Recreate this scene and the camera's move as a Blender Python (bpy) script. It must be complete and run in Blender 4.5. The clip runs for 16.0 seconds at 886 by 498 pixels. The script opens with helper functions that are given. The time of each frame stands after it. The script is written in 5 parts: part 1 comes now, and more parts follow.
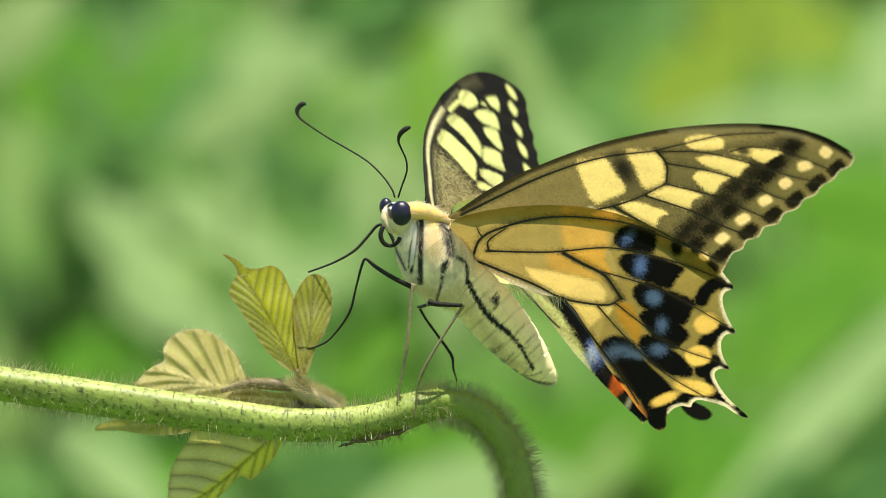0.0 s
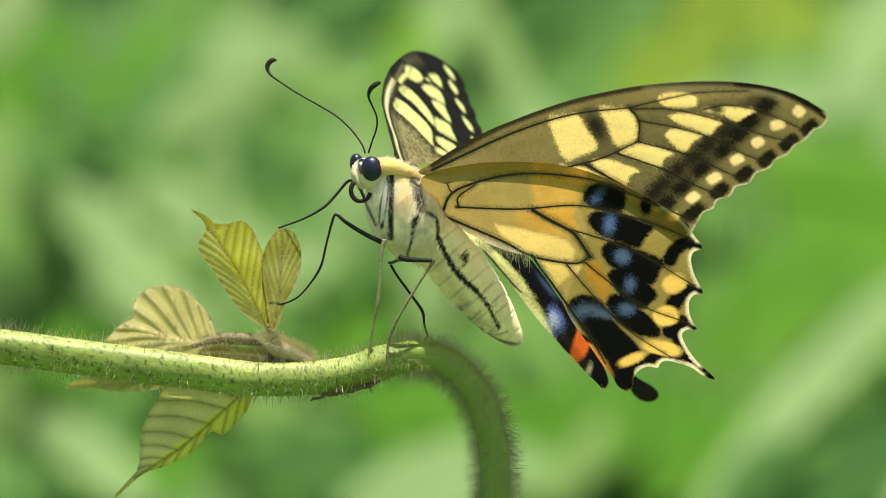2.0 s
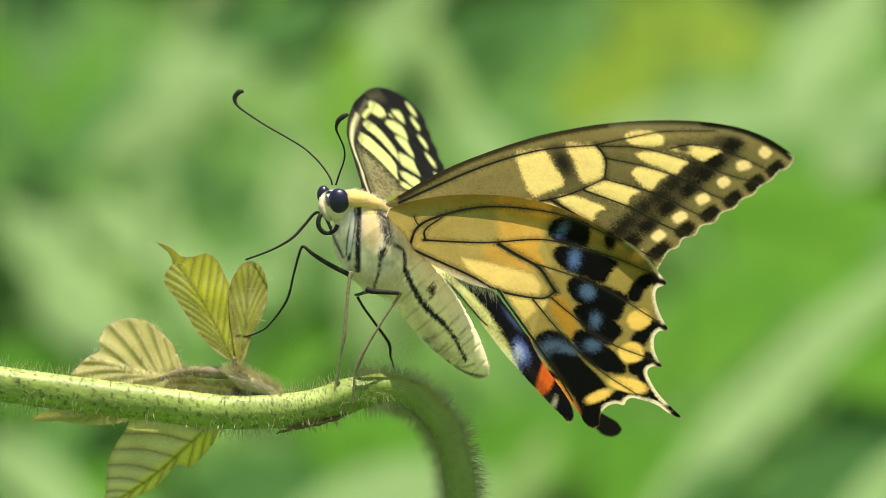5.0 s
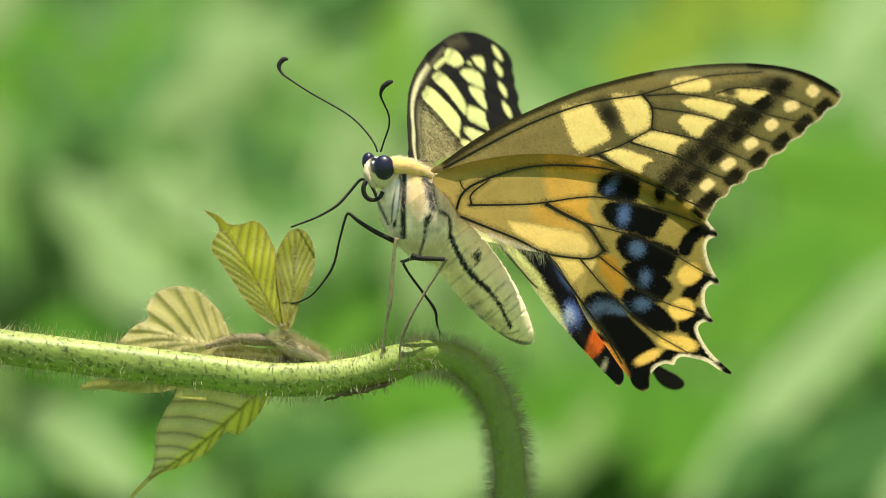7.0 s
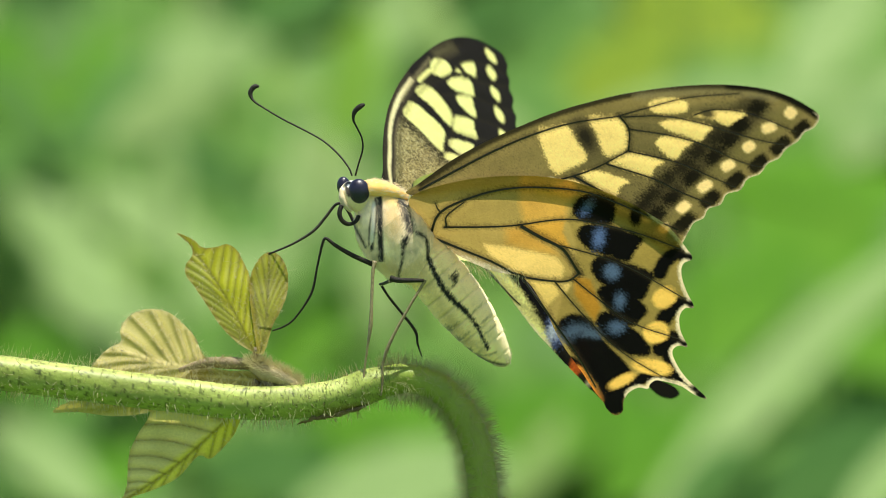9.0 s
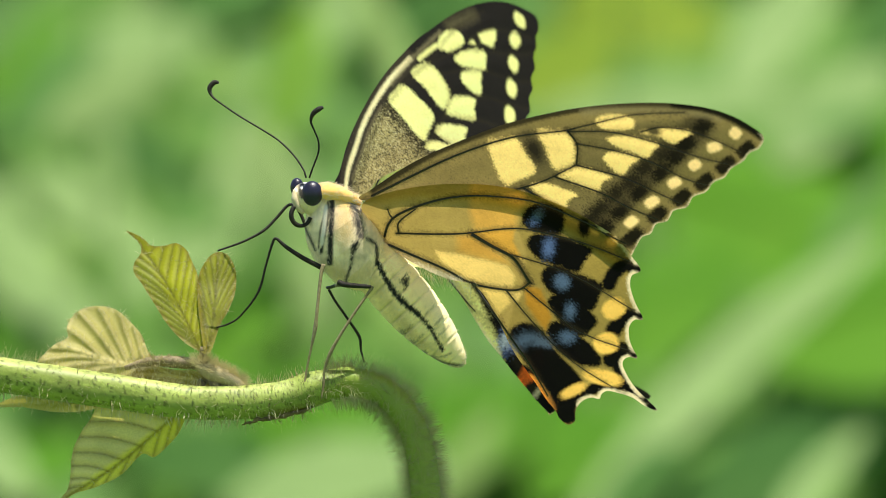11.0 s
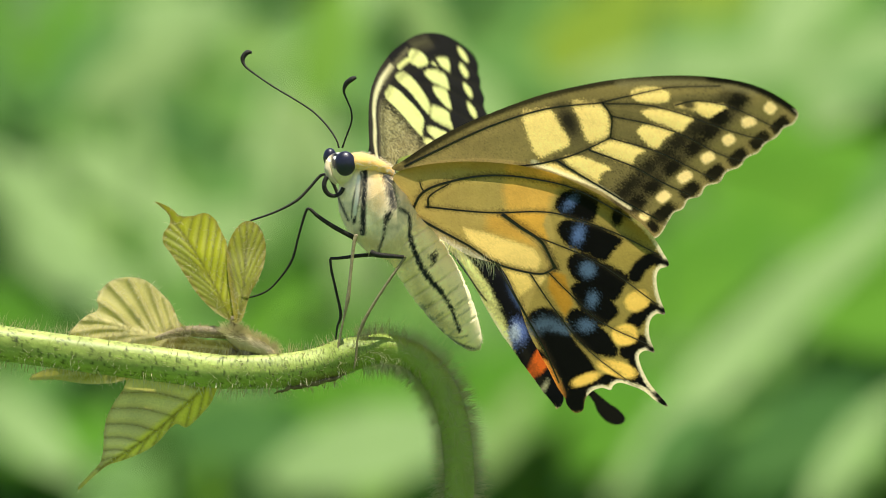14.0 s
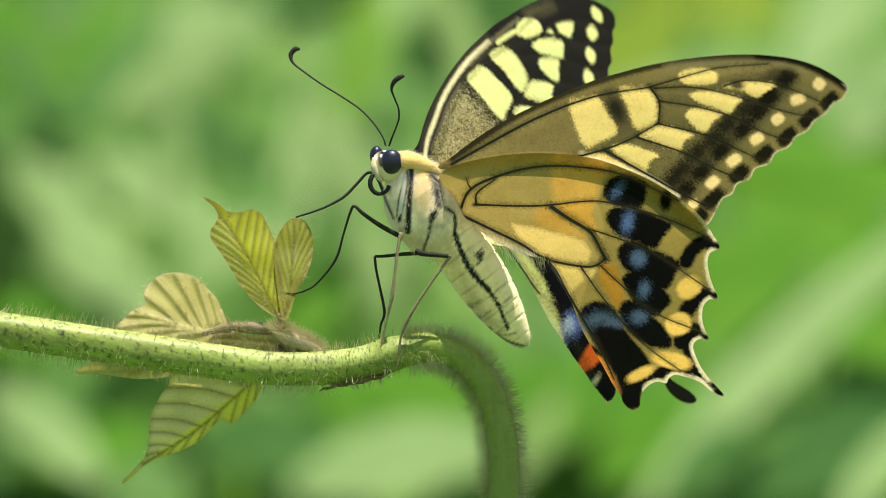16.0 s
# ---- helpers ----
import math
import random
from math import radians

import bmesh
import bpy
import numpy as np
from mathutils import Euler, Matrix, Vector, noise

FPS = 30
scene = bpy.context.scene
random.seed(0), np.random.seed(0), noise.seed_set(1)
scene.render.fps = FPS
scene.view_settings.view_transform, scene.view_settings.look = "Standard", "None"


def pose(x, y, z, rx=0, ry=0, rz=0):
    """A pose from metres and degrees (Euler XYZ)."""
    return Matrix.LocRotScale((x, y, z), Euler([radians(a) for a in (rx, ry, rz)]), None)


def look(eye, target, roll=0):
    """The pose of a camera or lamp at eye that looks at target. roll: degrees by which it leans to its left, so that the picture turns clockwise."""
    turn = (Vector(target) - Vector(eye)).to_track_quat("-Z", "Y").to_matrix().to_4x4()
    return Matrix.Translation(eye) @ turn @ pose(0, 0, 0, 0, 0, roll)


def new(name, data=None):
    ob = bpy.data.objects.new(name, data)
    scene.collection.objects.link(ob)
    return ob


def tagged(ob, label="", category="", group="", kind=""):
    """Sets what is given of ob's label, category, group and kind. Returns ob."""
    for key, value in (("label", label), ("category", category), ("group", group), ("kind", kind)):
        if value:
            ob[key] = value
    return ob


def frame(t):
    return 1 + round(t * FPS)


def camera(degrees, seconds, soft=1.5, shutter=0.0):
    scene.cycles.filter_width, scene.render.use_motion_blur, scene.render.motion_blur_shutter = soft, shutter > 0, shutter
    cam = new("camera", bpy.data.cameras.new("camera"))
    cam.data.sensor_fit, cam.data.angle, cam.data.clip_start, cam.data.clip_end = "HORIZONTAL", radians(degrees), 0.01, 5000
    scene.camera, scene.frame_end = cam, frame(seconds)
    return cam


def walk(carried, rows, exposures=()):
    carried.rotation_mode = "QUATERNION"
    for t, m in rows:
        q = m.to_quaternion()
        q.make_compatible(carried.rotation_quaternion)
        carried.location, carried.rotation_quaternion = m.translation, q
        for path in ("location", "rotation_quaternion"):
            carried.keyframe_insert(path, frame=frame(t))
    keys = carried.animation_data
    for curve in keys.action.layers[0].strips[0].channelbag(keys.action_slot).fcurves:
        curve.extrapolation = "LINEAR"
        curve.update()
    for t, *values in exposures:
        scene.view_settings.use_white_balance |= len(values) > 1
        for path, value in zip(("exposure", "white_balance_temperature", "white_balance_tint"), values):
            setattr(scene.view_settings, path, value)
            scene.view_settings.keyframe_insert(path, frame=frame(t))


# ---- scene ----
U = 0.0665e-3          # one drawing unit, in metres
H = 0.95               # height of the drawing's middle above the ground
LENS = 6.0

# ---- camera and its way ----
cam = camera(LENS, 16.0, soft=0.6)
cam.data.dof.use_dof = True
cam.data.dof.focus_distance = 0.995
cam.data.dof.aperture_fstop = 39.0
EYE = 0.9948           # metres from the lens to the vine
# seconds, shift right and up (mm), yaw, pitch, roll (degrees)
CAMERA_ROWS = [
    (0, 5.4, 0.53, 0.62, 0.028, 0.35), (0.5, 6.49, -1.62, 0.673, -0.127, -0.85), (1, 7.58, -3.78, 0.625, 0.048, -0.21),
    (1.5, 8.67, -5.93, 0.223, -0.01, -1.49), (2, 7.24, -5.29, 0.514, 0.037, -0.51), (2.5, 5.8, -4.65, 0.303, 0.044, -0.64),
    (3, 4.36, -4.01, 0.17, 0.094, -0.33), (3.5, 2.92, -3.36, 0.195, 0.029, -0.02), (5.8, 3.33, -3.42, 0.111, 0.196, -0.95),
    (6, 3.36, -3.43, 0.158, 0.177, -1.03), (6.5, 3.45, -3.44, 0.389, 0.103, -0.85), (7, 3.54, -3.45, 0.393, -0.073, -0.87),
    (7.5, 3.0, -3.06, 0.237, -0.112, -1.33), (8, 2.46, -2.68, 0.22, -0.03, -0.67), (8.5, 1.91, -2.29, -0.036, -0.025, -1.13),
    (8.7, 1.7, -2.14, -0.005, -0.001, -0.98), (10.8, -0.58, -0.51, -0.139, -0.038, 0.6), (11, -0.8, -0.35, -0.383, -0.057, 0.75),
    (11.2, 3.38, -2.69, -0.627, -0.029, -0.18), (11.3, 5.47, -3.86, -0.681, -0.039, -0.65), (11.5, 9.65, -6.2, -0.532, 0.046, -1.59),
    (11.7, 6.11, -3.97, -0.721, -0.003, -1.21), (12, 0.8, -0.62, -0.956, -0.049, -0.64), (12.5, 1.5, -3.28, -0.142, -0.039, -0.79),
    (13, 1.13, -2.46, -0.28, -0.097, -0.33), (13.5, 0.75, -1.64, -0.396, -0.289, -1.0), (14, 0.38, -0.82, -0.119, -0.266, -0.27),
    (14.5, 0.0, -0.0, 0.0, 0.0, 0.01), (15, -0.91, -1.0, -0.118, 0.021, -0.27), (15.5, -1.83, -2.01, 0.152, 0.003, 0.84),
    (16, -2.74, -3.01, 0.024, -0.146, 0.53),
]
walk(cam, [(t, pose(x / 1000, -EYE, H + z / 1000, 90 + p, 0, w) @ pose(0, 0, 0, 0, 0, r))
           for t, x, z, w, p, r in CAMERA_ROWS])

# ---- sky and sun ----
SUN = Vector((0.13, -0.15, 0.96)).normalized()      # towards the sun
world = bpy.data.worlds.new("sky")
scene.world = world
world.use_nodes = True
wn = world.node_tree
sky = wn.nodes.new("ShaderNodeTexSky")
sky.sky_type, sky.sun_disc = "NISHITA", False
sky.sun_elevation = math.asin(SUN.z)
sky.sun_rotation = math.atan2(SUN.x, SUN.y)
wn.links.new(sky.outputs[0], wn.nodes["Background"].inputs[0])
wn.nodes["Background"].inputs[1].default_value = 0.11
sun = new("sun", bpy.data.lights.new("sun", "SUN"))
sun.data.energy, sun.data.angle, sun.data.color = 5.0, radians(0.5), (1.0, 0.95, 0.86)
sun.matrix_world = look((0, 0, 5), Vector((0, 0, 5)) - SUN)
scene.view_settings.exposure = 0.62


# ---- materials ----
def shader(name):
    mat = bpy.data.materials.new(name)
    mat.use_nodes = True
    nt = mat.node_tree
    nt.nodes.clear()
    return mat, nt, nt.nodes.new, nt.links.new


def painted(name, through_light=0.0, rough=0.6, grain=0.25, grain_scale=9000.0, bump=0.3, tint=(1, 1, 1), sheen=0.0, clear=0.0, gloss=0.35):
    """Pigment from the mesh's own colours, with fine grain; part of the light passes through."""
    mat, nt, node, link = shader(name)
    out = node("ShaderNodeOutputMaterial")
    pig = node("ShaderNodeVertexColor")
    pig.layer_name = "pigment"
    geo = node("ShaderNodeTexCoord")
    fine = node("ShaderNodeTexNoise")
    fine.inputs["Scale"].default_value, fine.inputs["Detail"].default_value = grain_scale, 3
    link(geo.outputs["Object"], fine.inputs["Vector"])
    ramp = node("ShaderNodeMapRange")
    ramp.inputs["To Min"].default_value, ramp.inputs["To Max"].default_value = 1 - grain, 1 + grain
    link(fine.outputs["Fac"], ramp.inputs["Value"])
    mul = node("ShaderNodeVectorMath")
    mul.operation = "MULTIPLY"
    link(pig.outputs["Color"], mul.inputs[0])
    link(ramp.outputs[0], mul.inputs[1])
    bmp = node("ShaderNodeBump")
    bmp.inputs["Strength"].default_value, bmp.inputs["Distance"].default_value = bump, 0.00005
    link(fine.outputs["Fac"], bmp.inputs["Height"])
    bsdf = node("ShaderNodeBsdfPrincipled")
    bsdf.inputs["Roughness"].default_value = rough
    bsdf.inputs["Sheen Weight"].default_value = sheen
    bsdf.inputs["Specular IOR Level"].default_value = gloss
    link(mul.outputs[0], bsdf.inputs["Base Color"])
    link(bmp.outputs[0], bsdf.inputs["Normal"])
    last = bsdf
    if through_light:
        col = node("ShaderNodeVectorMath")
        col.operation, col.inputs[1].default_value = "MULTIPLY", tint
        link(mul.outputs[0], col.inputs[0])
        tr = node("ShaderNodeBsdfTranslucent")
        link(col.outputs[0], tr.inputs["Color"])
        last = node("ShaderNodeMixShader")
        last.inputs[0].default_value = through_light
        link(bsdf.outputs[0], last.inputs[1])
        link(tr.outputs[0], last.inputs[2])
    if clear:
        film, thinner = node("ShaderNodeBsdfTransparent"), node("ShaderNodeGamma")
        thinner.inputs["Gamma"].default_value = 0.6
        link(mul.outputs[0], thinner.inputs["Color"])
        link(thinner.outputs[0], film.inputs["Color"])
        thin = node("ShaderNodeMixShader")
        thin.inputs[0].default_value = clear
        link(last.outputs[0], thin.inputs[1])
        link(film.outputs[0], thin.inputs[2])
        last = thin
    link(last.outputs[0], out.inputs["Surface"])
    return mat


def plain(name, dark, light, scale, rough=0.55, bump=0.4, through_light=0.0, tint=(1, 1, 1), distance=0.0002, gloss=0.4, coat=0.0):
    """Two tones mixed by coarse and fine noise, with relief."""
    mat, nt, node, link = shader(name)
    out = node("ShaderNodeOutputMaterial")
    geo = node("ShaderNodeTexCoord")
    big = node("ShaderNodeTexNoise")
    big.inputs["Scale"].default_value, big.inputs["Detail"].default_value = scale, 6
    link(geo.outputs["Object"], big.inputs["Vector"])
    own = node("ShaderNodeObjectInfo")
    add = node("ShaderNodeMath")
    add.operation, add.inputs[1].default_value = "MULTIPLY_ADD", 0.25
    link(own.outputs["Random"], add.inputs[0])
    link(big.outputs["Fac"], add.inputs[2])
    ramp = node("ShaderNodeValToRGB")
    ramp.color_ramp.elements[0].position, ramp.color_ramp.elements[1].position = 0.35, 0.85
    ramp.color_ramp.elements[0].color, ramp.color_ramp.elements[1].color = (*dark, 1), (*light, 1)
    link(add.outputs[0], ramp.inputs[0])
    fine = node("ShaderNodeTexNoise")
    fine.inputs["Scale"].default_value, fine.inputs["Detail"].default_value = scale * 8, 4
    link(geo.outputs["Object"], fine.inputs["Vector"])
    bmp = node("ShaderNodeBump")
    bmp.inputs["Strength"].default_value, bmp.inputs["Distance"].default_value = bump, distance
    link(fine.outputs["Fac"], bmp.inputs["Height"])
    bsdf = node("ShaderNodeBsdfPrincipled")
    bsdf.inputs["Roughness"].default_value = rough
    bsdf.inputs["Specular IOR Level"].default_value = gloss
    bsdf.inputs["Coat Weight"].default_value = coat
    link(ramp.outputs[0], bsdf.inputs["Base Color"])
    link(bmp.outputs[0], bsdf.inputs["Normal"])
    last = bsdf
    if through_light:
        col = node("ShaderNodeVectorMath")
        col.operation, col.inputs[1].default_value = "MULTIPLY", tint
        link(ramp.outputs[0], col.inputs[0])
        tr = node("ShaderNodeBsdfTranslucent")
        link(col.outputs[0], tr.inputs["Color"])
        last = node("ShaderNodeMixShader")
        last.inputs[0].default_value = through_light
        link(bsdf.outputs[0], last.inputs[1])
        link(tr.outputs[0], last.inputs[2])
    link(last.outputs[0], out.inputs["Surface"])
    return mat


WING = painted("wing_scales", 0.56, 0.75, 0.12, 9000, 0.25, (1.0, 0.97, 0.95), clear=0.05, gloss=0.12)
FUZZ = painted("body_fuzz", 0.0, 0.85, 0.3, 9000, 0.8, sheen=0.3)
VINE = painted("vine_skin", 0.12, 0.5, 0.18, 5000, 0.25)
YOUNG_LEAF = painted("young_leaf", 0.48, 0.5, 0.22, 5000, 0.4, (1.0, 1.0, 0.55), gloss=0.2)
CHITIN = plain("black_chitin", (0.010, 0.009, 0.007), (0.036, 0.030, 0.018), 3000, 0.55, gloss=0.2)
VEIN = plain("wing_vein", (0.012, 0.011, 0.008), (0.035, 0.03, 0.018), 3000, 0.6)
EYEBALL = plain("compound_eye", (0.006, 0.006, 0.012), (0.014, 0.013, 0.03), 2500, 0.34, 0.1, coat=0.08)
PALE_LEG = plain("pale_leg", (0.13, 0.10, 0.045), (0.36, 0.29, 0.14), 2500, 0.45)
BRISTLE = plain("stem_bristle", (0.10, 0.09, 0.025), (0.22, 0.20, 0.06), 900, 0.6)
BARK = plain("brown_scar", (0.06, 0.045, 0.015), (0.20, 0.15, 0.05), 1500, 0.8, 0.8)
PETIOLE = plain("leaf_stalk", (0.15, 0.115, 0.055), (0.30, 0.235, 0.12), 900, 0.6)
BUD = plain("downy_bud", (0.28, 0.22, 0.11), (0.48, 0.40, 0.22), 900, 0.7)
HAIR = plain("vine_hair", (0.50, 0.46, 0.24), (0.76, 0.70, 0.44), 600, 0.5, 0.1, 0.6)
GREEN_HAIR = plain("green_hair", (0.42, 0.42, 0.20), (0.66, 0.62, 0.36), 600, 0.5, 0.1, 0.6)
FUR = plain("body_fur", (0.6, 0.52, 0.32), (0.82, 0.74, 0.50), 900, 0.7, 0.1, 0.3)


# ---- small builders ----
def rgb(r, g, b):
    """A pigment from its everyday 0..255 values."""
    return np.array([(c / 255 / 12.92) if c / 255 <= 0.04045 else ((c / 255 + 0.055) / 1.055) ** 2.4 for c in (r, g, b)])


def link_mesh(name, verts, faces, material, parent=None, label="", colours=None, smooth=True):
    me = bpy.data.meshes.new(name)
    me.from_pydata(verts if isinstance(verts, list) else verts.tolist(), [], faces if isinstance(faces, list) else faces.tolist())
    me.materials.append(material)
    if smooth:
        me.polygons.foreach_set("use_smooth", [True] * len(me.polygons))
    if colours is not None:
        layer = me.color_attributes.new("pigment", "FLOAT_COLOR", "POINT")
        flat = np.ones((len(me.vertices), 4), dtype=np.float32)
        flat[:, :3] = colours
        layer.data.foreach_set("color", flat.ravel())
    ob = new(name, me)
    if parent:
        ob.parent = parent
    if label:
        ob["label"] = label
    return ob


def curve(points, n=6, closed=False):
    """A smooth line through the points."""
    p = np.array(points, float)
    if closed:
        p = np.vstack([p[-1], p, p[0], p[1]])
    else:
        p = np.vstack([2 * p[0] - p[1], p, 2 * p[-1] - p[-2]])
    out = []
    for i in range(1, len(p) - 2):
        for k in range(n):
            t = k / n
            out.append(0.5 * (2 * p[i] + (p[i + 1] - p[i - 1]) * t + (2 * p[i - 1] - 5 * p[i] + 4 * p[i + 1] - p[i + 2]) * t * t
                              + (3 * p[i] - p[i - 1] - 3 * p[i + 1] + p[i + 2]) * t ** 3))
    if not closed:
        out.append(p[-2])
    return np.array(out)


def tube(points, radii, sides=8, n=5, flat=1.0):
    """Vertices and faces of a round rod along a smooth line; radii follow the points."""
    p = np.array(points, float)
    c = curve(p, n)
    r = np.interp(np.linspace(0, len(p) - 1, len(c)), np.arange(len(p)), radii)
    verts, faces = [], []
    side = None
    for i, q in enumerate(c):
        d = c[min(i + 1, len(c) - 1)] - c[max(i - 1, 0)]
        d = d / (np.linalg.norm(d) + 1e-12)
        if side is None:
            side = np.cross(d, (0, 1, 0) if abs(d[1]) < 0.9 else (1, 0, 0))
        side = side - d * side.dot(d)
        side /= np.linalg.norm(side)
        up = np.cross(d, side)
        for k in range(sides):
            a = 2 * math.pi * k / sides
            verts.append(q + r[i] * (math.cos(a) * side + flat * math.sin(a) * up))
    for i in range(len(c) - 1):
        for k in range(sides):
            j = (k + 1) % sides
            faces.append((i * sides + k, i * sides + j, (i + 1) * sides + j, (i + 1) * sides + k))
    m = (len(c) - 1) * sides
    faces.append(tuple(range(sides - 1, -1, -1)))
    faces.append(tuple(m + k for k in range(sides)))
    return np.array(verts), faces


def rod(name, points, radii, material, parent, label="", sides=8, n=5):
    v, f = tube(points, radii, sides, n)
    return link_mesh(name, v, f, material, parent, label)


# signed distances in a flat drawing; negative inside
def d_line(p, points, width, n=5):
    c = curve(points, n) if len(points) > 2 else np.array(points, float)
    best = np.full(len(p), 1e9)
    for a, b in zip(c[:-1], c[1:]):
        ab = b - a
        t = np.clip(((p - a) @ ab) / (ab @ ab + 1e-9), 0, 1)
        best = np.minimum(best, np.hypot(*(p - a - t[:, None] * ab).T))
    return best - width / 2


def d_ellipse(p, x, y, rx, ry, turn=0):
    a = radians(turn)
    dx, dy = p[:, 0] - x, p[:, 1] - y
    u, v = dx * math.cos(a) + dy * math.sin(a), -dx * math.sin(a) + dy * math.cos(a)
    return (np.hypot(u / rx, v / ry) - 1) * min(rx, ry)


def d_poly(p, points, smooth=0):
    c = curve(points, smooth, True) if smooth else np.array(points, float)
    q = np.vstack([c, c[0]])
    best, odd = np.full(len(p), 1e9), np.zeros(len(p), bool)
    for a, b in zip(q[:-1], q[1:]):
        ab = b - a
        t = np.clip(((p - a) @ ab) / (ab @ ab + 1e-9), 0, 1)
        best = np.minimum(best, np.hypot(*(p - a - t[:, None] * ab).T))
        cross = (a[1] > p[:, 1]) != (b[1] > p[:, 1])
        odd ^= cross & (p[:, 0] < (b[0] - a[0]) * (p[:, 1] - a[1]) / (b[1] - a[1] + 1e-12) + a[0])
    return np.where(odd, -best, best)


def nearest_on(p, c):
    q = np.vstack([c, c[0]])
    best, spot = np.full(len(p), 1e9), p.copy()
    for a, b in zip(q[:-1], q[1:]):
        ab = b - a
        t = np.clip(((p - a) @ ab) / (ab @ ab + 1e-9), 0, 1)
        s = a + t[:, None] * ab
        d = np.hypot(*(p - s).T)
        spot[d < best] = s[d < best]
        best = np.minimum(best, d)
    return spot


def sheet(outline, step):
    """A fine net that fills a closed outline; its rim lies on the outline. Returns points in the drawing and faces."""
    c = np.array(outline, float)
    lo, hi = c.min(0) - step, c.max(0) + step
    nx, ny = int((hi[0] - lo[0]) / step) + 2, int((hi[1] - lo[1]) / step) + 2
    gx, gy = np.meshgrid(np.arange(nx) * step + lo[0], np.arange(ny) * step + lo[1], indexing="ij")
    p = np.stack([gx.ravel(), gy.ravel()], 1)
    inside = d_poly(p, c) < 0
    ids = np.arange(nx * ny).reshape(nx, ny)
    quads = np.stack([ids[:-1, :-1], ids[1:, :-1], ids[1:, 1:], ids[:-1, 1:]], -1).reshape(-1, 4)
    quads = quads[inside[quads].sum(1) >= 1]
    used = np.unique(quads)
    remap = np.full(nx * ny, -1)
    remap[used] = np.arange(len(used))
    q = p[used]
    out = ~inside[used]
    q[out] = nearest_on(q[out], c)
    return q, remap[quads]


class Paint:
    """Pigment laid on in layers, each inside a signed distance, with a frayed rim."""

    def __init__(self, p, base, seed=1):
        self.p, self.c = p, np.tile(np.array(base, float), (len(p), 1))
        self.rng = np.random.default_rng(seed)
        self.grit = self.rng.normal(0, 1, len(p))

    def lay(self, d, colour, soft=2.0, fray=1.2, much=1.0):
        w = np.clip(0.5 - (d + self.grit * fray * 0.55) / (2 * soft), 0, 1)[:, None] * much
        self.c = self.c * (1 - w) + np.array(colour) * w

    def dust(self, d, colour, soft, much):
        """Scattered dark scales inside a distance."""
        w = np.clip(0.5 - d / (2 * soft), 0, 1) * much
        hit = (self.rng.random(len(self.p)) < w)[:, None] * 0.85
        self.c = self.c * (1 - hit) + np.array(colour) * hit


# ---- ground and the greenery behind ----
MEADOW = plain("meadow", (0.035, 0.085, 0.012), (0.10, 0.20, 0.035), 1.6, 0.8, 0.6, distance=0.02)
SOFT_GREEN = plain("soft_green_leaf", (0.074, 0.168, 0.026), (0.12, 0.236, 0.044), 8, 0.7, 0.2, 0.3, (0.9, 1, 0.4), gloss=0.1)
# leaf tones with light in them: pale and lime as sunlit, dark as shaded
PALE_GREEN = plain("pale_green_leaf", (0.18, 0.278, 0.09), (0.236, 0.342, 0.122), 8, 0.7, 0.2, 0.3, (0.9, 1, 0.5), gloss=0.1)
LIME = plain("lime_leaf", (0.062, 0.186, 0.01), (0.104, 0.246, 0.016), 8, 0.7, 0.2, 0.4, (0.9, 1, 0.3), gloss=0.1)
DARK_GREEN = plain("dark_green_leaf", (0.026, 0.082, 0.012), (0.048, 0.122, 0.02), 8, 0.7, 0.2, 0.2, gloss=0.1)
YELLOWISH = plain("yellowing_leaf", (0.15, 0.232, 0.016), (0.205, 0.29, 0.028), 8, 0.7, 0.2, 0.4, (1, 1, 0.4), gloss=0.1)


def ground():
    n = 60
    xs = np.concatenate([-np.geomspace(300, 0.4, n // 2), np.geomspace(0.4, 300, n // 2)])
    ys = np.concatenate([-np.geomspace(300, 0.4, n // 2), np.geomspace(0.4, 300, n // 2)])
    verts, faces = [], []
    for x in xs:
        for y in ys:
            bank = 1.9 * min(1, max(0, (y - 3.6) / 2.4)) ** 1.2 if abs(x) < 60 else 0
            z = bank + 0.05 * noise.noise(Vector((x * 0.8, y * 0.8, 0)))
            verts.append((x, y, z))
    for i in range(n - 1):
        for j in range(n - 1):
            a = i * n + j
            faces.append((a, a + n, a + n + 1, a + 1))
    tagged(link_mesh("ground", np.array(verts), faces, MEADOW), "green grassy ground rising to a bank", "ground", kind="structure")


def far_place(u, v, far):
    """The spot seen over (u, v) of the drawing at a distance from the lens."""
    k = far / EYE
    return np.array(((u - 784) * U * k, far - EYE, H + (441 - v) * U * k))


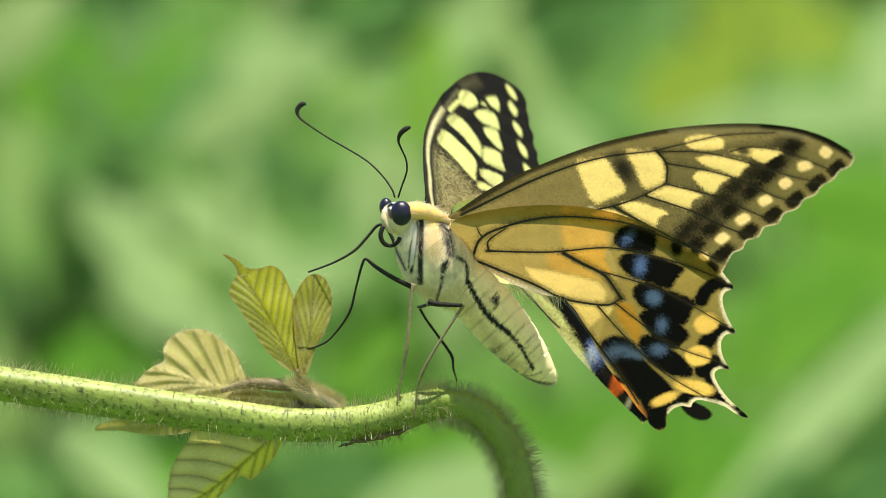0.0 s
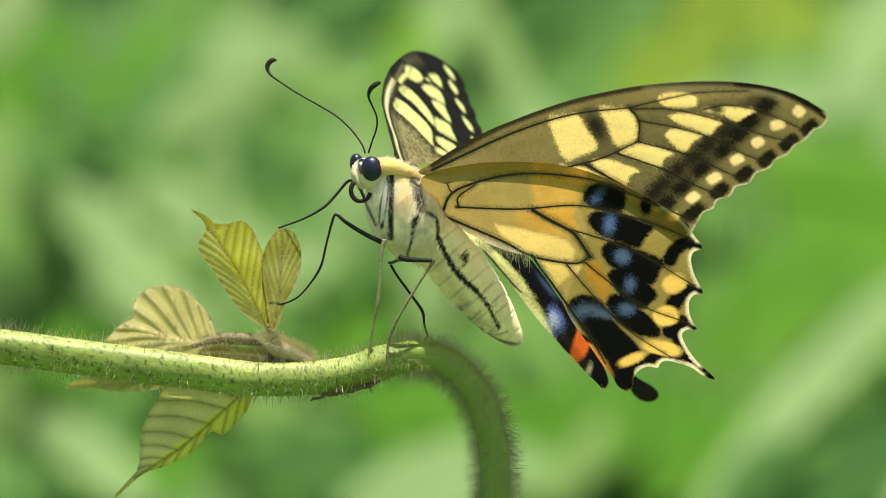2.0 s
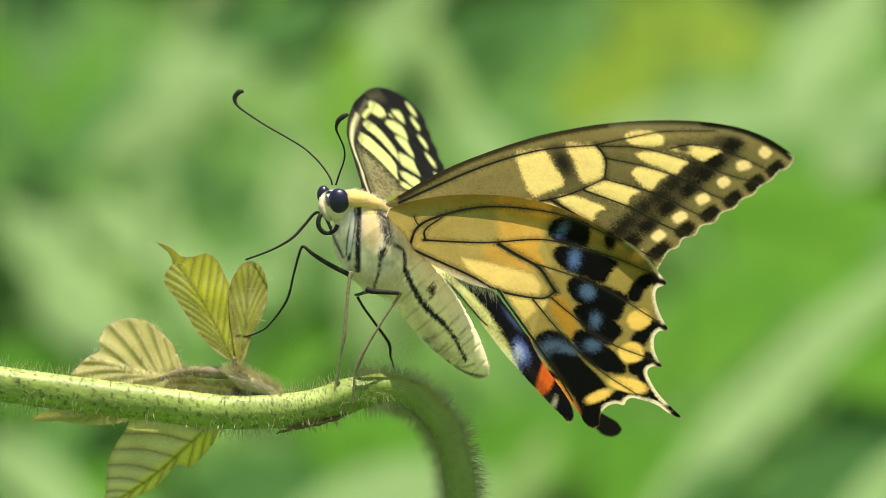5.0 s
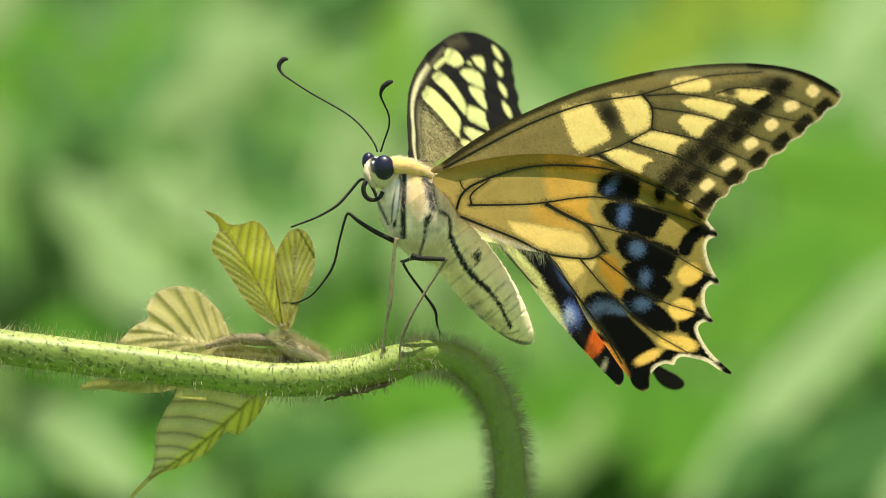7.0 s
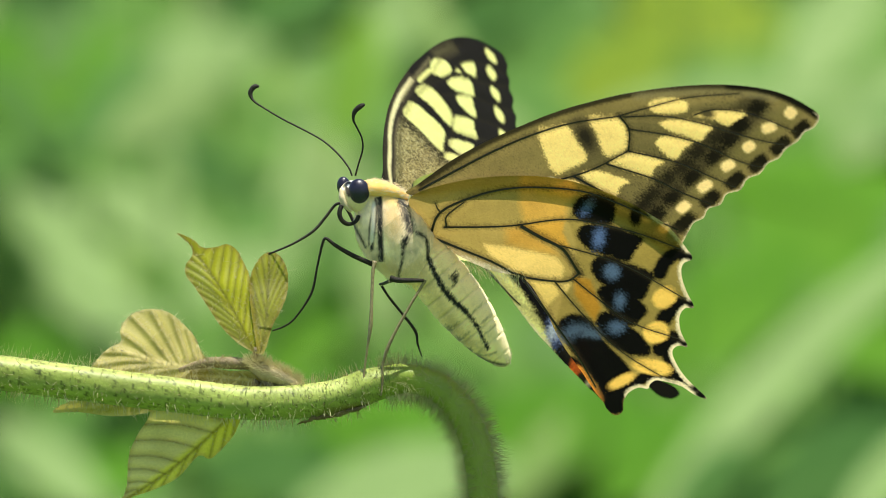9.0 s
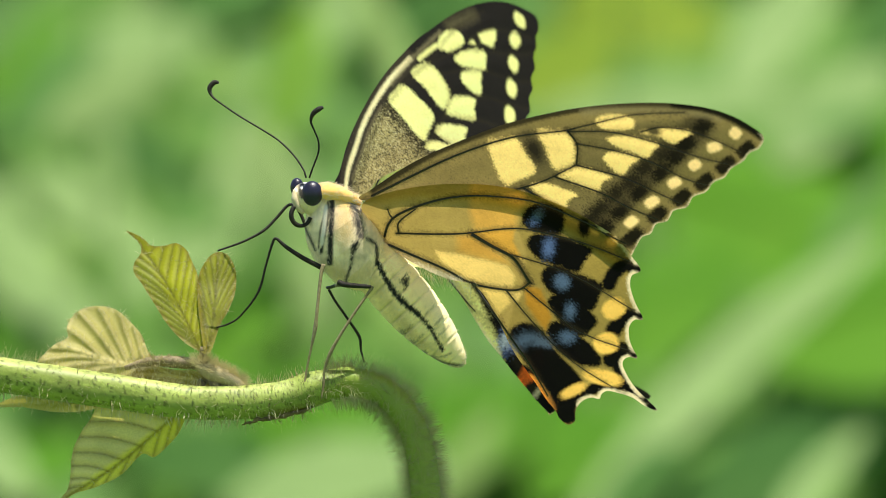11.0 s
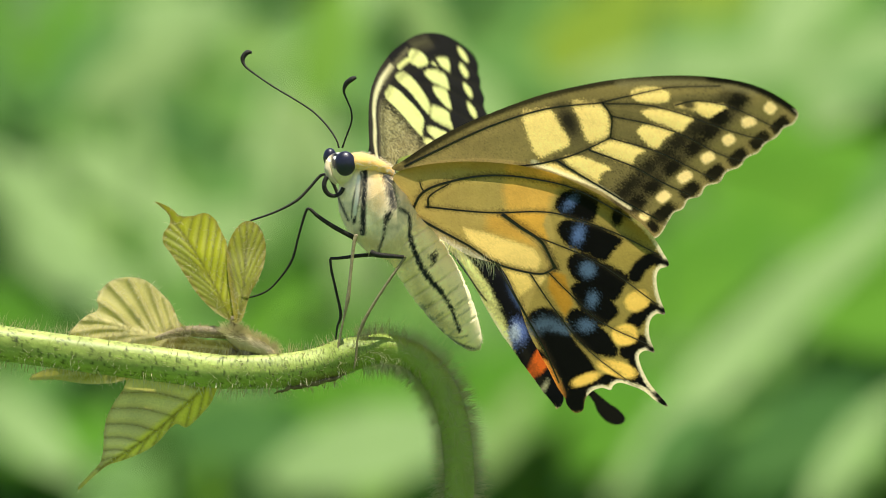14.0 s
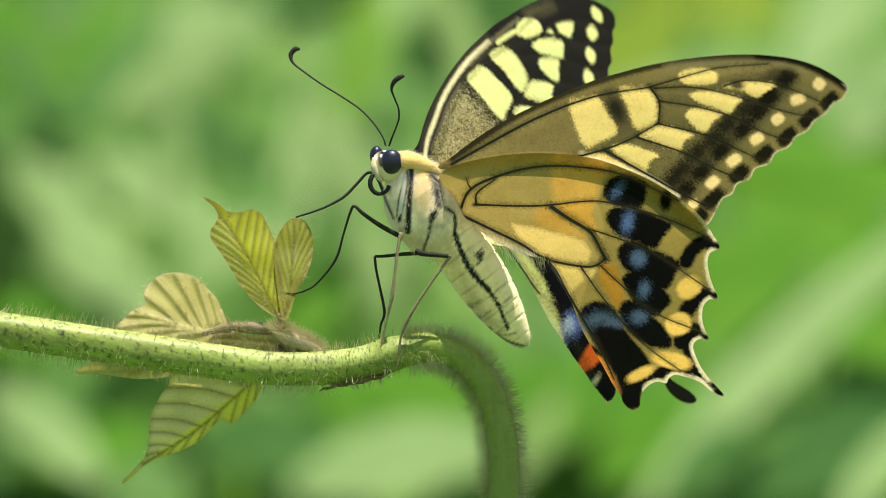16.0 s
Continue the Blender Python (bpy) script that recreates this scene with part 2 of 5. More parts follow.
def big_leaf(u, v, length, width, turn, far, material, label, category="leaf", name="broad_leaf"):
    """A blade with a folded middle, pointed ends and a bowed back; sizes in drawing units as seen."""
    k = far / EYE * U
    a = radians(turn)
    along, across = np.array((math.cos(a), 0, math.sin(a))), np.array((-math.sin(a), 0, math.cos(a)))
    verts, faces = [], []
    n = 14
    for i in range(n + 1):
        t = i / n
        w = width / 2 * math.sin(math.pi * min(1, t * 0.96 + 0.02)) ** 0.7
        bow = 0.10 * length * math.sin(math.pi * t)
        for s, dip in ((-1, 0.25), (-0.5, 0.12), (0, 0), (0.5, 0.12), (1, 0.25)):
            verts.append(along * (t - 0.5) * length * k + across * (s * w + bow * 0.4) * k + np.array((0, 1, 0)) * (dip * w - bow) * k)
    for q in verts:
        q[1] += 1.6 * q[2]      # the blade lies back towards the sky
    for i in range(n):
        for j in range(4):
            b = i * 5 + j
            faces.append((b, b + 1, b + 6, b + 5))
    ob = new(name)
    ob.location = far_place(u, v, far)
    link_mesh("blade", np.array(verts), faces, material, ob)
    spine = [verts[i * 5 + 2] - np.array((0, 0.002, 0)) for i in range(0, n + 1, 2)]
    rod("midrib", spine, np.linspace(0.012, 0.003, len(spine)) * width * k * 2, material, ob, sides=6, n=2)
    at = Vector(ob.location)
    foot = np.array((0.03 * math.cos(a), 0.02, -at.z - 0.02))
    rod("stalk", [spine[0], spine[0] * 0.6 + foot * 0.4 + np.array((0, 0.03, 0)), foot], [0.0014, 0.002, 0.0026], DARK_GREEN, ob, "thin green stalk", 6, 4)
    return tagged(ob, label, category, "out-of-focus greenery behind the vine")


def bank(v, ahead=0.0):
    """Distance of a leaf on the rising bank: the higher it shows, the farther off it grows."""
    return 3.8 - 0.0009 * v - ahead


def greenery():
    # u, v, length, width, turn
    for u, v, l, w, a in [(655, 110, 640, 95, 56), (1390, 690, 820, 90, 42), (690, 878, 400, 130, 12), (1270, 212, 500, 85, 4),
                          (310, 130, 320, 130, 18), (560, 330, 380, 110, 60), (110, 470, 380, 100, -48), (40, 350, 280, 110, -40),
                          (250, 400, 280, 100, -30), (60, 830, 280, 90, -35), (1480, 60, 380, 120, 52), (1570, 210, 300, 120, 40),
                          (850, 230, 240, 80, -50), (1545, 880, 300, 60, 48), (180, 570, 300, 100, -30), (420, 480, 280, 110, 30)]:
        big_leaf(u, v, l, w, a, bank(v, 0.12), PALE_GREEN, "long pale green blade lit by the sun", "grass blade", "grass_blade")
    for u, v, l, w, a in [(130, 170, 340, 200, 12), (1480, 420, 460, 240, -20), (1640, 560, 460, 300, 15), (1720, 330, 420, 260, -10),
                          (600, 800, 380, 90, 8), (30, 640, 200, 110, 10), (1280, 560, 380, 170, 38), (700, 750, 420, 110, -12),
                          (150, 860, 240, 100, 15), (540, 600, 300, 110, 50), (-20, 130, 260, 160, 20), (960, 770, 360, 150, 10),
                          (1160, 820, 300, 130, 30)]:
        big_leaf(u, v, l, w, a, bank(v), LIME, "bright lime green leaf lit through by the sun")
    for u, v, l, w, a in [(1225, 40, 300, 150, -12), (1085, 150, 280, 140, 40)]:
        big_leaf(u, v, l, w, a, bank(v), YELLOWISH, "yellowish green leaf in the sun")
    # the shade of these leaves lies in their dark colour
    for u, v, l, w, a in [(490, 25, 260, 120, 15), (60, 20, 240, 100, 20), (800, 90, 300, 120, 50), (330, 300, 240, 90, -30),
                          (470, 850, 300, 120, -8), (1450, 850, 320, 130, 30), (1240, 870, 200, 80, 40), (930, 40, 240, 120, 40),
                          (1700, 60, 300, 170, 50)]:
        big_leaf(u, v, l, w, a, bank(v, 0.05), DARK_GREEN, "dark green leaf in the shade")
    for u, v, l, w, a in [(250, 420, 600, 320, 20), (150, 430, 420, 260, 10), (560, 450, 600, 300, -30), (900, 500, 700, 340, 10), (1250, 330, 800, 380, -10),
                          (1380, 450, 560, 300, 12), (1500, 640, 700, 360, 30), (300, 700, 700, 320, -10), (820, 760, 700, 320, 15), (200, 150, 700, 340, -15),
                          (820, 200, 700, 340, 30), (1450, 200, 700, 360, 10), (1150, 700, 700, 360, -20), (1480, 840, 520, 260, 25), (-150, 400, 700, 400, 0), (1750, 400, 700, 400, 0)]:
        big_leaf(u, v, l, w, a, bank(v, -0.45), SOFT_GREEN, "soft green broad leaf")
    # a loose mass of leaves on the bank
    rng = np.random.default_rng(21)
    verts, faces = [], []
    for i in range(9000):
        u, v, far = rng.uniform(-1500, 3000), rng.uniform(-900, 3700), rng.uniform(4.4, 5.6)
        c = far_place(u, v, far)
        if c[2] < 0.02:
            continue
        ln = rng.uniform(0.03, 0.07)
        e = Euler((rng.normal(0.9, 0.5), rng.normal(0, 0.5), rng.uniform(0, 6.28))).to_matrix()
        i0 = len(verts)
        for x, y in ((-1, 0), (-0.3, 0.42), (0.45, 0.34), (1, 0), (0.45, -0.34), (-0.3, -0.42)):
            verts.append(c + np.array(e @ Vector((x * ln, y * ln, 0.1 * ln * x * x))))
        faces.append(tuple(range(i0, i0 + 6)))
    tagged(link_mesh("undergrowth", np.array(verts), faces, SOFT_GREEN, smooth=False), "mass of small green leaves on the bank", "undergrowth", kind="stuff")


def islands(name, tones, rough=0.7):
    """A tone of its own for every leaf of a mass."""
    mat, nt, node, link = shader(name)
    out, own, ramp = node("ShaderNodeOutputMaterial"), node("ShaderNodeNewGeometry"), node("ShaderNodeValToRGB")
    while len(ramp.color_ramp.elements) < len(tones):
        ramp.color_ramp.elements.new(0.5)
    for i, c in enumerate(tones):
        ramp.color_ramp.elements[i].position, ramp.color_ramp.elements[i].color = i / (len(tones) - 1), (*c, 1)
    bsdf, tr, mix = node("ShaderNodeBsdfPrincipled"), node("ShaderNodeBsdfTranslucent"), node("ShaderNodeMixShader")
    bsdf.inputs["Roughness"].default_value, bsdf.inputs["Specular IOR Level"].default_value = rough, 0.15
    mix.inputs[0].default_value = 0.3
    link(own.outputs["Random Per Island"], ramp.inputs[0])
    link(ramp.outputs[0], bsdf.inputs["Base Color"])
    link(ramp.outputs[0], tr.inputs["Color"])
    link(bsdf.outputs[0], mix.inputs[1])
    link(tr.outputs[0], mix.inputs[2])
    link(mix.outputs[0], out.inputs["Surface"])
    return mat


def small_leaves():
    """Loose small leaves and blades in front of the bank, each lying its own way."""
    rng = np.random.default_rng(77)
    mat = islands("mixed_green_leaf", [(0.05, 0.13, 0.02), (0.09, 0.20, 0.035), (0.12, 0.23, 0.06), (0.13, 0.27, 0.015), (0.22, 0.31, 0.10), (0.08, 0.19, 0.04)])
    verts, faces = [], []
    for i in range(190):
        u, v, far = rng.uniform(-500, 2100), rng.uniform(-300, 1200), rng.uniform(2.9, 3.9)
        if u > 980 and rng.random() < 0.8:
            continue      # the thicket is looser there
        c = far_place(u, v, far)
        ln, w = rng.uniform(0.014, 0.034) * far / 3.3, rng.uniform(0.25, 0.6)
        turn = rng.uniform(0, 3.14)
        a, b = np.array((math.cos(turn), 0.6 * math.sin(turn), math.sin(turn))), np.array((-math.sin(turn), 0.9 * math.cos(turn), math.cos(turn)))
        i0 = len(verts)
        for x, y, dip in ((-1, 0, 0), (-0.4, 0.8, 0.2), (0.4, 0.7, 0.2), (1, 0, 0), (0.4, -0.7, 0.2), (-0.4, -0.8, 0.2), (0, 0, -0.15)):
            verts.append(c + a * x * ln + b * y * w * ln + np.array((0, dip * w * ln, 0)))
        for k in range(6):
            faces.append((i0 + 6, i0 + k, i0 + (k + 1) % 6))
    for i in range(36):
        u, far = rng.uniform(-450, 1250), rng.uniform(3.0, 3.9)
        top = far_place(u, rng.uniform(-250, 700), far)
        foot = np.array((top[0] + rng.normal(0, 0.05), top[1] + rng.normal(0, 0.05), -0.02))
        tv, tf = tube([foot, (foot + top) / 2 + rng.normal(0, 0.015, 3), top], [0.002, 0.0015, 0.0008], 5, 4)
        i0 = len(verts)
        verts.extend(tv)
        faces.extend(tuple(int(k) + i0 for k in q) for q in tf)
    tagged(link_mesh("small_leaves", np.array(verts), faces, mat, smooth=False), "loose small green leaves on thin stems", "leaves", kind="stuff")


ground()
greenery()
small_leaves()


# ---- vine with its young leaves ----
def place(u, v, depth=0.0):
    """From the drawing (u right, v down, depth away) to the world."""
    return ((u - 784) * U, depth * U, H + (441 - v) * U)


STEM = [(-1500, 900, 60), (-1000, 690, 30), (-500, 640, 20), (-200, 655, 20), (0, 681, 20), (150, 702, 20), (300, 722, 20),
        (430, 738, 20), (520, 737, 20), (590, 730, 20), (640, 714, 20), (680, 704, 20), (720, 700, 20), (765, 713, 20),
        (803, 747, 20), (830, 797, 20), (843, 855, 20), (848, 940, 20), (835, 1100, 22), (800, 1500, 60), (700, 3000, 160),
        (500, 7000, 300), (420, 14800, 400)]
STEM_R = [30, 30, 30, 30, 31, 31, 31, 30, 30, 31, 32, 28, 27, 27, 27, 27, 27, 27, 28, 30, 40, 60, 80]


def vine():
    base = new("vine")
    base.location = place(420, 14720, 400)
    root = Vector(base.location)
    pts = [np.array(place(*p)) - np.array(root) for p in STEM]
    v, f = tube(pts, [r * U for r in STEM_R], 72, 44)
    c = curve(pts, 44)
    rng = np.random.default_rng(3)
    # a knobbly skin, fluted a little along its length
    ring = np.repeat(np.arange(len(c)), 72)
    ang = np.tile(np.arange(72), len(c)) * 2 * math.pi / 72
    swell = 1 + 0.02 * np.sin(5 * ang + ring * 0.016) + rng.normal(0, 0.005, len(v)) + 0.02 * np.sin(ring * 0.1) * np.sin(ang * 2)
    v = c[ring] + (v - c[ring]) * swell[:, None]
    su = (v[:, 0] + root.x) / U + 784
    sv = 441 - (v[:, 2] + root.z - H) / U
    flat = np.stack([su, sv], 1)
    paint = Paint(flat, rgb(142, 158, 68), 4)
    # highlight along the top of the stem, painted as a paler stripe
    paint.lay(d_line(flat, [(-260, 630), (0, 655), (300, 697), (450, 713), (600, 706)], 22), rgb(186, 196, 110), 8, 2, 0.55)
    tone = np.array([noise.noise(Vector((float(a) * 0.012, float(b) * 0.03, float(k) * 0.6)))
                     for a, b, k in zip(su, sv, ang)])
    fleck = np.array([noise.noise(Vector((float(a) * 0.06, float(b) * 0.12, float(k) * 2.5))) for a, b, k in zip(su, sv, ang)])
    paint.c *= (1 + 0.3 * tone + 0.22 * fleck)[:, None]
    paint.lay(np.where(su > 668, -1.0, 1.0) * 40 + 40 - np.clip(su - 668, -80, 80), rgb(134, 156, 54), 20, 4, 0.8)
    # dark pits at the feet of the bristles, and short pale streaks
    grid = paint.c.reshape(len(c), 72, 3)
    seen = np.where((su.reshape(len(c), 72)[:, 0] > -300) & (su.reshape(len(c), 72)[:, 0] < 700))[0]
    for i in rng.choice(seen, 1500):
        j, n = rng.integers(0, 72), rng.integers(1, 4)
        for q in range(n):
            grid[i, (j + q) % 72] *= rng.uniform(0.35, 0.6)
            if rng.random() < 0.4 and i + 1 < len(c):
                grid[i + 1, (j + q) % 72] *= 0.6
    for i in rng.choice(seen, 500):
        j = rng.integers(0, 72)
        grid[i:i + rng.integers(2, 6), j] *= 1.25
    paint.c = np.clip(grid.reshape(-1, 3), 0, 0.9)
    # ring of the old scar at the bend
    paint.lay(d_line(flat, [(668, 675), (671, 705), (668, 735)], 4), rgb(95, 110, 40), 2, 1, 0.6)
    paint.lay(d_ellipse(flat, 615, 752, 45, 8, -8), rgb(110, 96, 40), 6, 4, 0.8)
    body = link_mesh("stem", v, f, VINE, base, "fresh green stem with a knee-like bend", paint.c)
    # swollen joint with its pale rim
    k, kf = tube([np.array(place(*p)) - np.array(root) for p in
                  [(540, 730, 18), (585, 720, 17), (622, 711, 17), (652, 706, 18), (672, 706, 20)]], [x * U for x in (6, 15, 20, 22, 22)], 14, 6)
    ku = np.stack([(k[:, 0] + root.x) / U + 784, 441 - (k[:, 2] + root.z - H) / U], 1)
    kp = Paint(ku, rgb(142, 158, 68), 6)
    kp.lay(d_line(ku, [(560, 706), (600, 688), (660, 680)], 8), rgb(178, 192, 100), 4, 2, 0.5)
    link_mesh("leaf_joint", k, kf, VINE, base, "swollen pale leaf joint", kp.c)
    # rough brown scar along the underside of the bend
    sc, sf = tube([np.array(place(*p)) - np.array(root) for p in
                   [(520, 777, 12), (536, 772, 6), (556, 766, 2), (580, 764, 0), (606, 757, 0), (632, 750, 2), (646, 744, 8)]],
                  [x * U for x in (1, 3, 3.6, 2.4, 3.6, 3, 1)], 14, 10)
    sc = sc + np.array([noise.noise_vector(Vector(q) / (7 * U)) for q in sc]) * 3.0 * U
    link_mesh("scar", sc, sf, BARK, base, "rough brown scar under the bend")
    spines(base, root)
    hairs(base, root)
    return base


def spines(base, root):
    """Stout pale spines that stand out below and above the stem."""
    rng = np.random.default_rng(23)
    line = curve([np.array(place(*p)) for p in STEM], 14)
    rad = np.interp(np.linspace(0, len(STEM) - 1, len(line)), np.arange(len(STEM)), STEM_R) * U
    su = line[:, 0] / U + 784
    ok = np.where((su > -260) & (su < 640))[0]
    ok = ok[ok < len(line) - 1]
    verts, faces = [], []
    for i in rng.choice(ok, 230):
        q = line[i] + (line[i + 1] - line[i]) * rng.random()
        d = (line[i + 1] - line[i]) / np.linalg.norm(line[i + 1] - line[i])
        up = np.cross(d, (0, 1, 0))
        w = rng.uniform(-1.0, 1.0) + (math.pi if up[2] > 0 else 0) + (math.pi if rng.random() < 0.25 else 0)
        o = math.cos(w) * up + math.sin(w) * np.array((0, 1, 0))
        foot = q + o * rad[i] * 0.98 - np.array(root)
        spike(verts, faces, foot, foot + (o + d * rng.normal(0, 0.25)) * U * rng.uniform(10, 22), rng.uniform(0.7, 1.3) * U, d * U * rng.normal(0, 0.8))
    tagged(link_mesh("spine_fringe", np.array(verts), faces, HAIR, base, "stout pale spines along the stem", smooth=False), kind="stuff")


def bristles(base, root, line, rad, su, sv):
    """Short dark bristles that lie along the stem."""
    rng = np.random.default_rng(17)
    verts, faces = [], []
    ok = np.where((su > -260) & (su < 700) & (sv < 800))[0]
    ok = ok[ok < len(line) - 1]
    for i in rng.choice(ok, 1100):
        q = line[i] + (line[i + 1] - line[i]) * rng.random()
        d = line[i + 1] - line[i]
        d /= np.linalg.norm(d)
        a = np.cross(d, (0, 1, 0))
        b = np.cross(d, a)
        w = rng.random() * 2 * math.pi
        o = math.cos(w) * a + math.sin(w) * b
        foot = q + o * rad[i] * 1.0 - np.array(root)
        way = d * rng.normal(0.2, 0.6) + o * rng.uniform(0.1, 0.5) + np.cross(o, d) * rng.normal(0, 0.8)
        spike(verts, faces, foot, foot + way * U * rng.uniform(3, 7), rng.uniform(0.35, 0.7) * U, o * U)
    tagged(link_mesh("bristles", np.array(verts), faces, BRISTLE, base, "short dark brown bristles", smooth=False), kind="stuff")


def spike(verts, faces, foot, tip, r, bend):
    """One thin hair of two bent lengths."""
    d = tip - foot
    side = np.cross(d, (0.3, 1, 0.2))
    side /= np.linalg.norm(side) + 1e-12
    other = np.cross(d, side)
    other /= np.linalg.norm(other) + 1e-12
    mid = foot + 0.55 * d + bend
    i = len(verts)
    for q, w in ((foot, r), (mid, r * 0.7)):
        for a in (0, 2.1, 4.2):
            verts.append(q + w * (math.cos(a) * side + math.sin(a) * other))
    verts.append(tip)
    for k in range(3):
        j = (k + 1) % 3
        faces.append((i + k, i + j, i + 3 + j, i + 3 + k))
        faces.append((i + 3 + k, i + 3 + j, i + 6))


def hairs(base, root):
    rng = np.random.default_rng(9)
    line = curve([np.array(place(*p)) for p in STEM], 14)
    rad = np.interp(np.linspace(0, len(STEM) - 1, len(line)), np.arange(len(STEM)), STEM_R) * U
    su = (line[:, 0]) / U + 784
    sv = 441 - (line[:, 2] - H) / U
    bristles(base, root, line, rad, su, sv)
    for name, count, low, high, length in (("bend_hairs", 11000, (668, 0), (2000, 1150), 32), ("stem_hairs", 3600, (-250, 0), (668, 2000), 25)):
        verts, faces = [], []
        ok = np.where((su >= low[0]) & (su <= high[0]) & (sv < high[1]) & (sv > 600))[0]
        ok = ok[ok < len(line) - 1]
        step = np.linalg.norm(line[ok + 1] - line[ok], axis=1)
        for i in rng.choice(ok, count, p=step / step.sum()):
            t = rng.random()
            q = line[i] * (1 - t) + line[i + 1] * t
            d = line[i + 1] - line[i]
            d /= np.linalg.norm(d)
            a = np.cross(d, (0, 1, 0))
            b = np.cross(d, a)
            w = rng.random() * 2 * math.pi
            o = math.cos(w) * a + math.sin(w) * b
            if o[1] < -0.45 and rng.random() < 0.6:
                continue      # worn off the open side
            ln = length * U * rng.uniform(0.45, 1.15)
            lean = d * rng.normal(0.1, 0.3) + rng.normal(0, 0.15, 3)
            foot = q + o * rad[i] * 0.97 - np.array(root)
            spike(verts, faces, foot, foot + (o + lean) * ln, 0.27 * U, rng.normal(0, 0.06, 3) * ln)
        tagged(link_mesh(name, np.array(verts), faces, GREEN_HAIR if name == "bend_hairs" else HAIR, base, "fine pale hairs on the stem", smooth=False), kind="stuff")


def leaf_sheet(name, outline, ribs, rib_width, base_col, rib_col, edge_col, depth, lift, parent, label, seed, step=2.2, pleat=3.0, down=350, other=None):
    """A thin pleated leaflet: the ribs lie in grooves and the blade swells between them."""
    rim = curve(outline, 6, True)
    p, f = sheet(rim, step)
    rib = np.full(len(p), 1e9)
    for r in ribs:
        rib = np.minimum(rib, d_line(p, r, 0))
    height = pleat * (1 - np.exp(-(rib / 7.0) ** 2)) + lift(p[:, 0], p[:, 1])
    n = np.array([noise.noise(Vector((float(a) * 0.02, float(b) * 0.02, seed))) for a, b in p])
    height = height + 4 * n
    paint = Paint(p, base_col, seed)
    if other is not None:
        # the halves reflect and pass light differently; a second colour paints this in
        a, b = np.array(ribs[0][0], float), np.array(ribs[0][-1], float)
        side = ((b - a)[0] * (p - a)[:, 1] - (b - a)[1] * (p - a)[:, 0]) / np.hypot(*(b - a))
        paint.lay(side, other, 5, 1, 0.9)
    paint.c *= (1 + 0.2 * n)[:, None]
    paint.c *= (0.86 + 0.24 * (1 - np.exp(-(rib / 5.0) ** 2)))[:, None]
    paint.lay(-(d_poly(p, rim) + 4), edge_col, 4, 1.5, 0.5)
    for i, r in enumerate(ribs):
        paint.lay(d_line(p, r, rib_width if i else rib_width * 1.7), rib_col, 2.0, 0.8, 0.62)
    pv = np.stack([(p[:, 0] - 784) * U, (depth - height) * U, H + (441 - p[:, 1]) * U], 1)
    org = np.array(parent.location)
    blade = link_mesh(name, pv - org, f, YOUNG_LEAF, parent, label, paint.c)
    # silky down along the ribs and the rim
    rng = np.random.default_rng(seed + 50)
    verts, faces = [], []
    near = np.where((rib < 3) | (d_poly(p, rim) > -3))[0]
    for i in rng.choice(near, down):
        o = np.array((rng.normal(0, 0.8), -abs(rng.normal(0.5, 0.5)), rng.normal(0.3, 0.8)))
        foot = pv[i] - org
        spike(verts, faces, foot, foot + o * U * rng.uniform(4, 9), 0.3 * U, rng.normal(0, U, 3))
    tagged(link_mesh("down", np.array(verts), faces, HAIR, blade, "fine silky down", smooth=False), kind="stuff")
    return blade


def side_ribs(mid, ends):
    """Side ribs from points along a middle rib (0 to 1) to the blade's rim."""
    c = curve(mid, 8)
    out = [mid]
    for t, x, y in ends:
        a = c[int(t * (len(c) - 1))]
        m = (a * 0.5 + np.array((x, y)) * 0.5) + np.array((0, -0.06 * abs(x - a[0])))
        out.append([tuple(a), tuple(m), (x, y)])
    return out


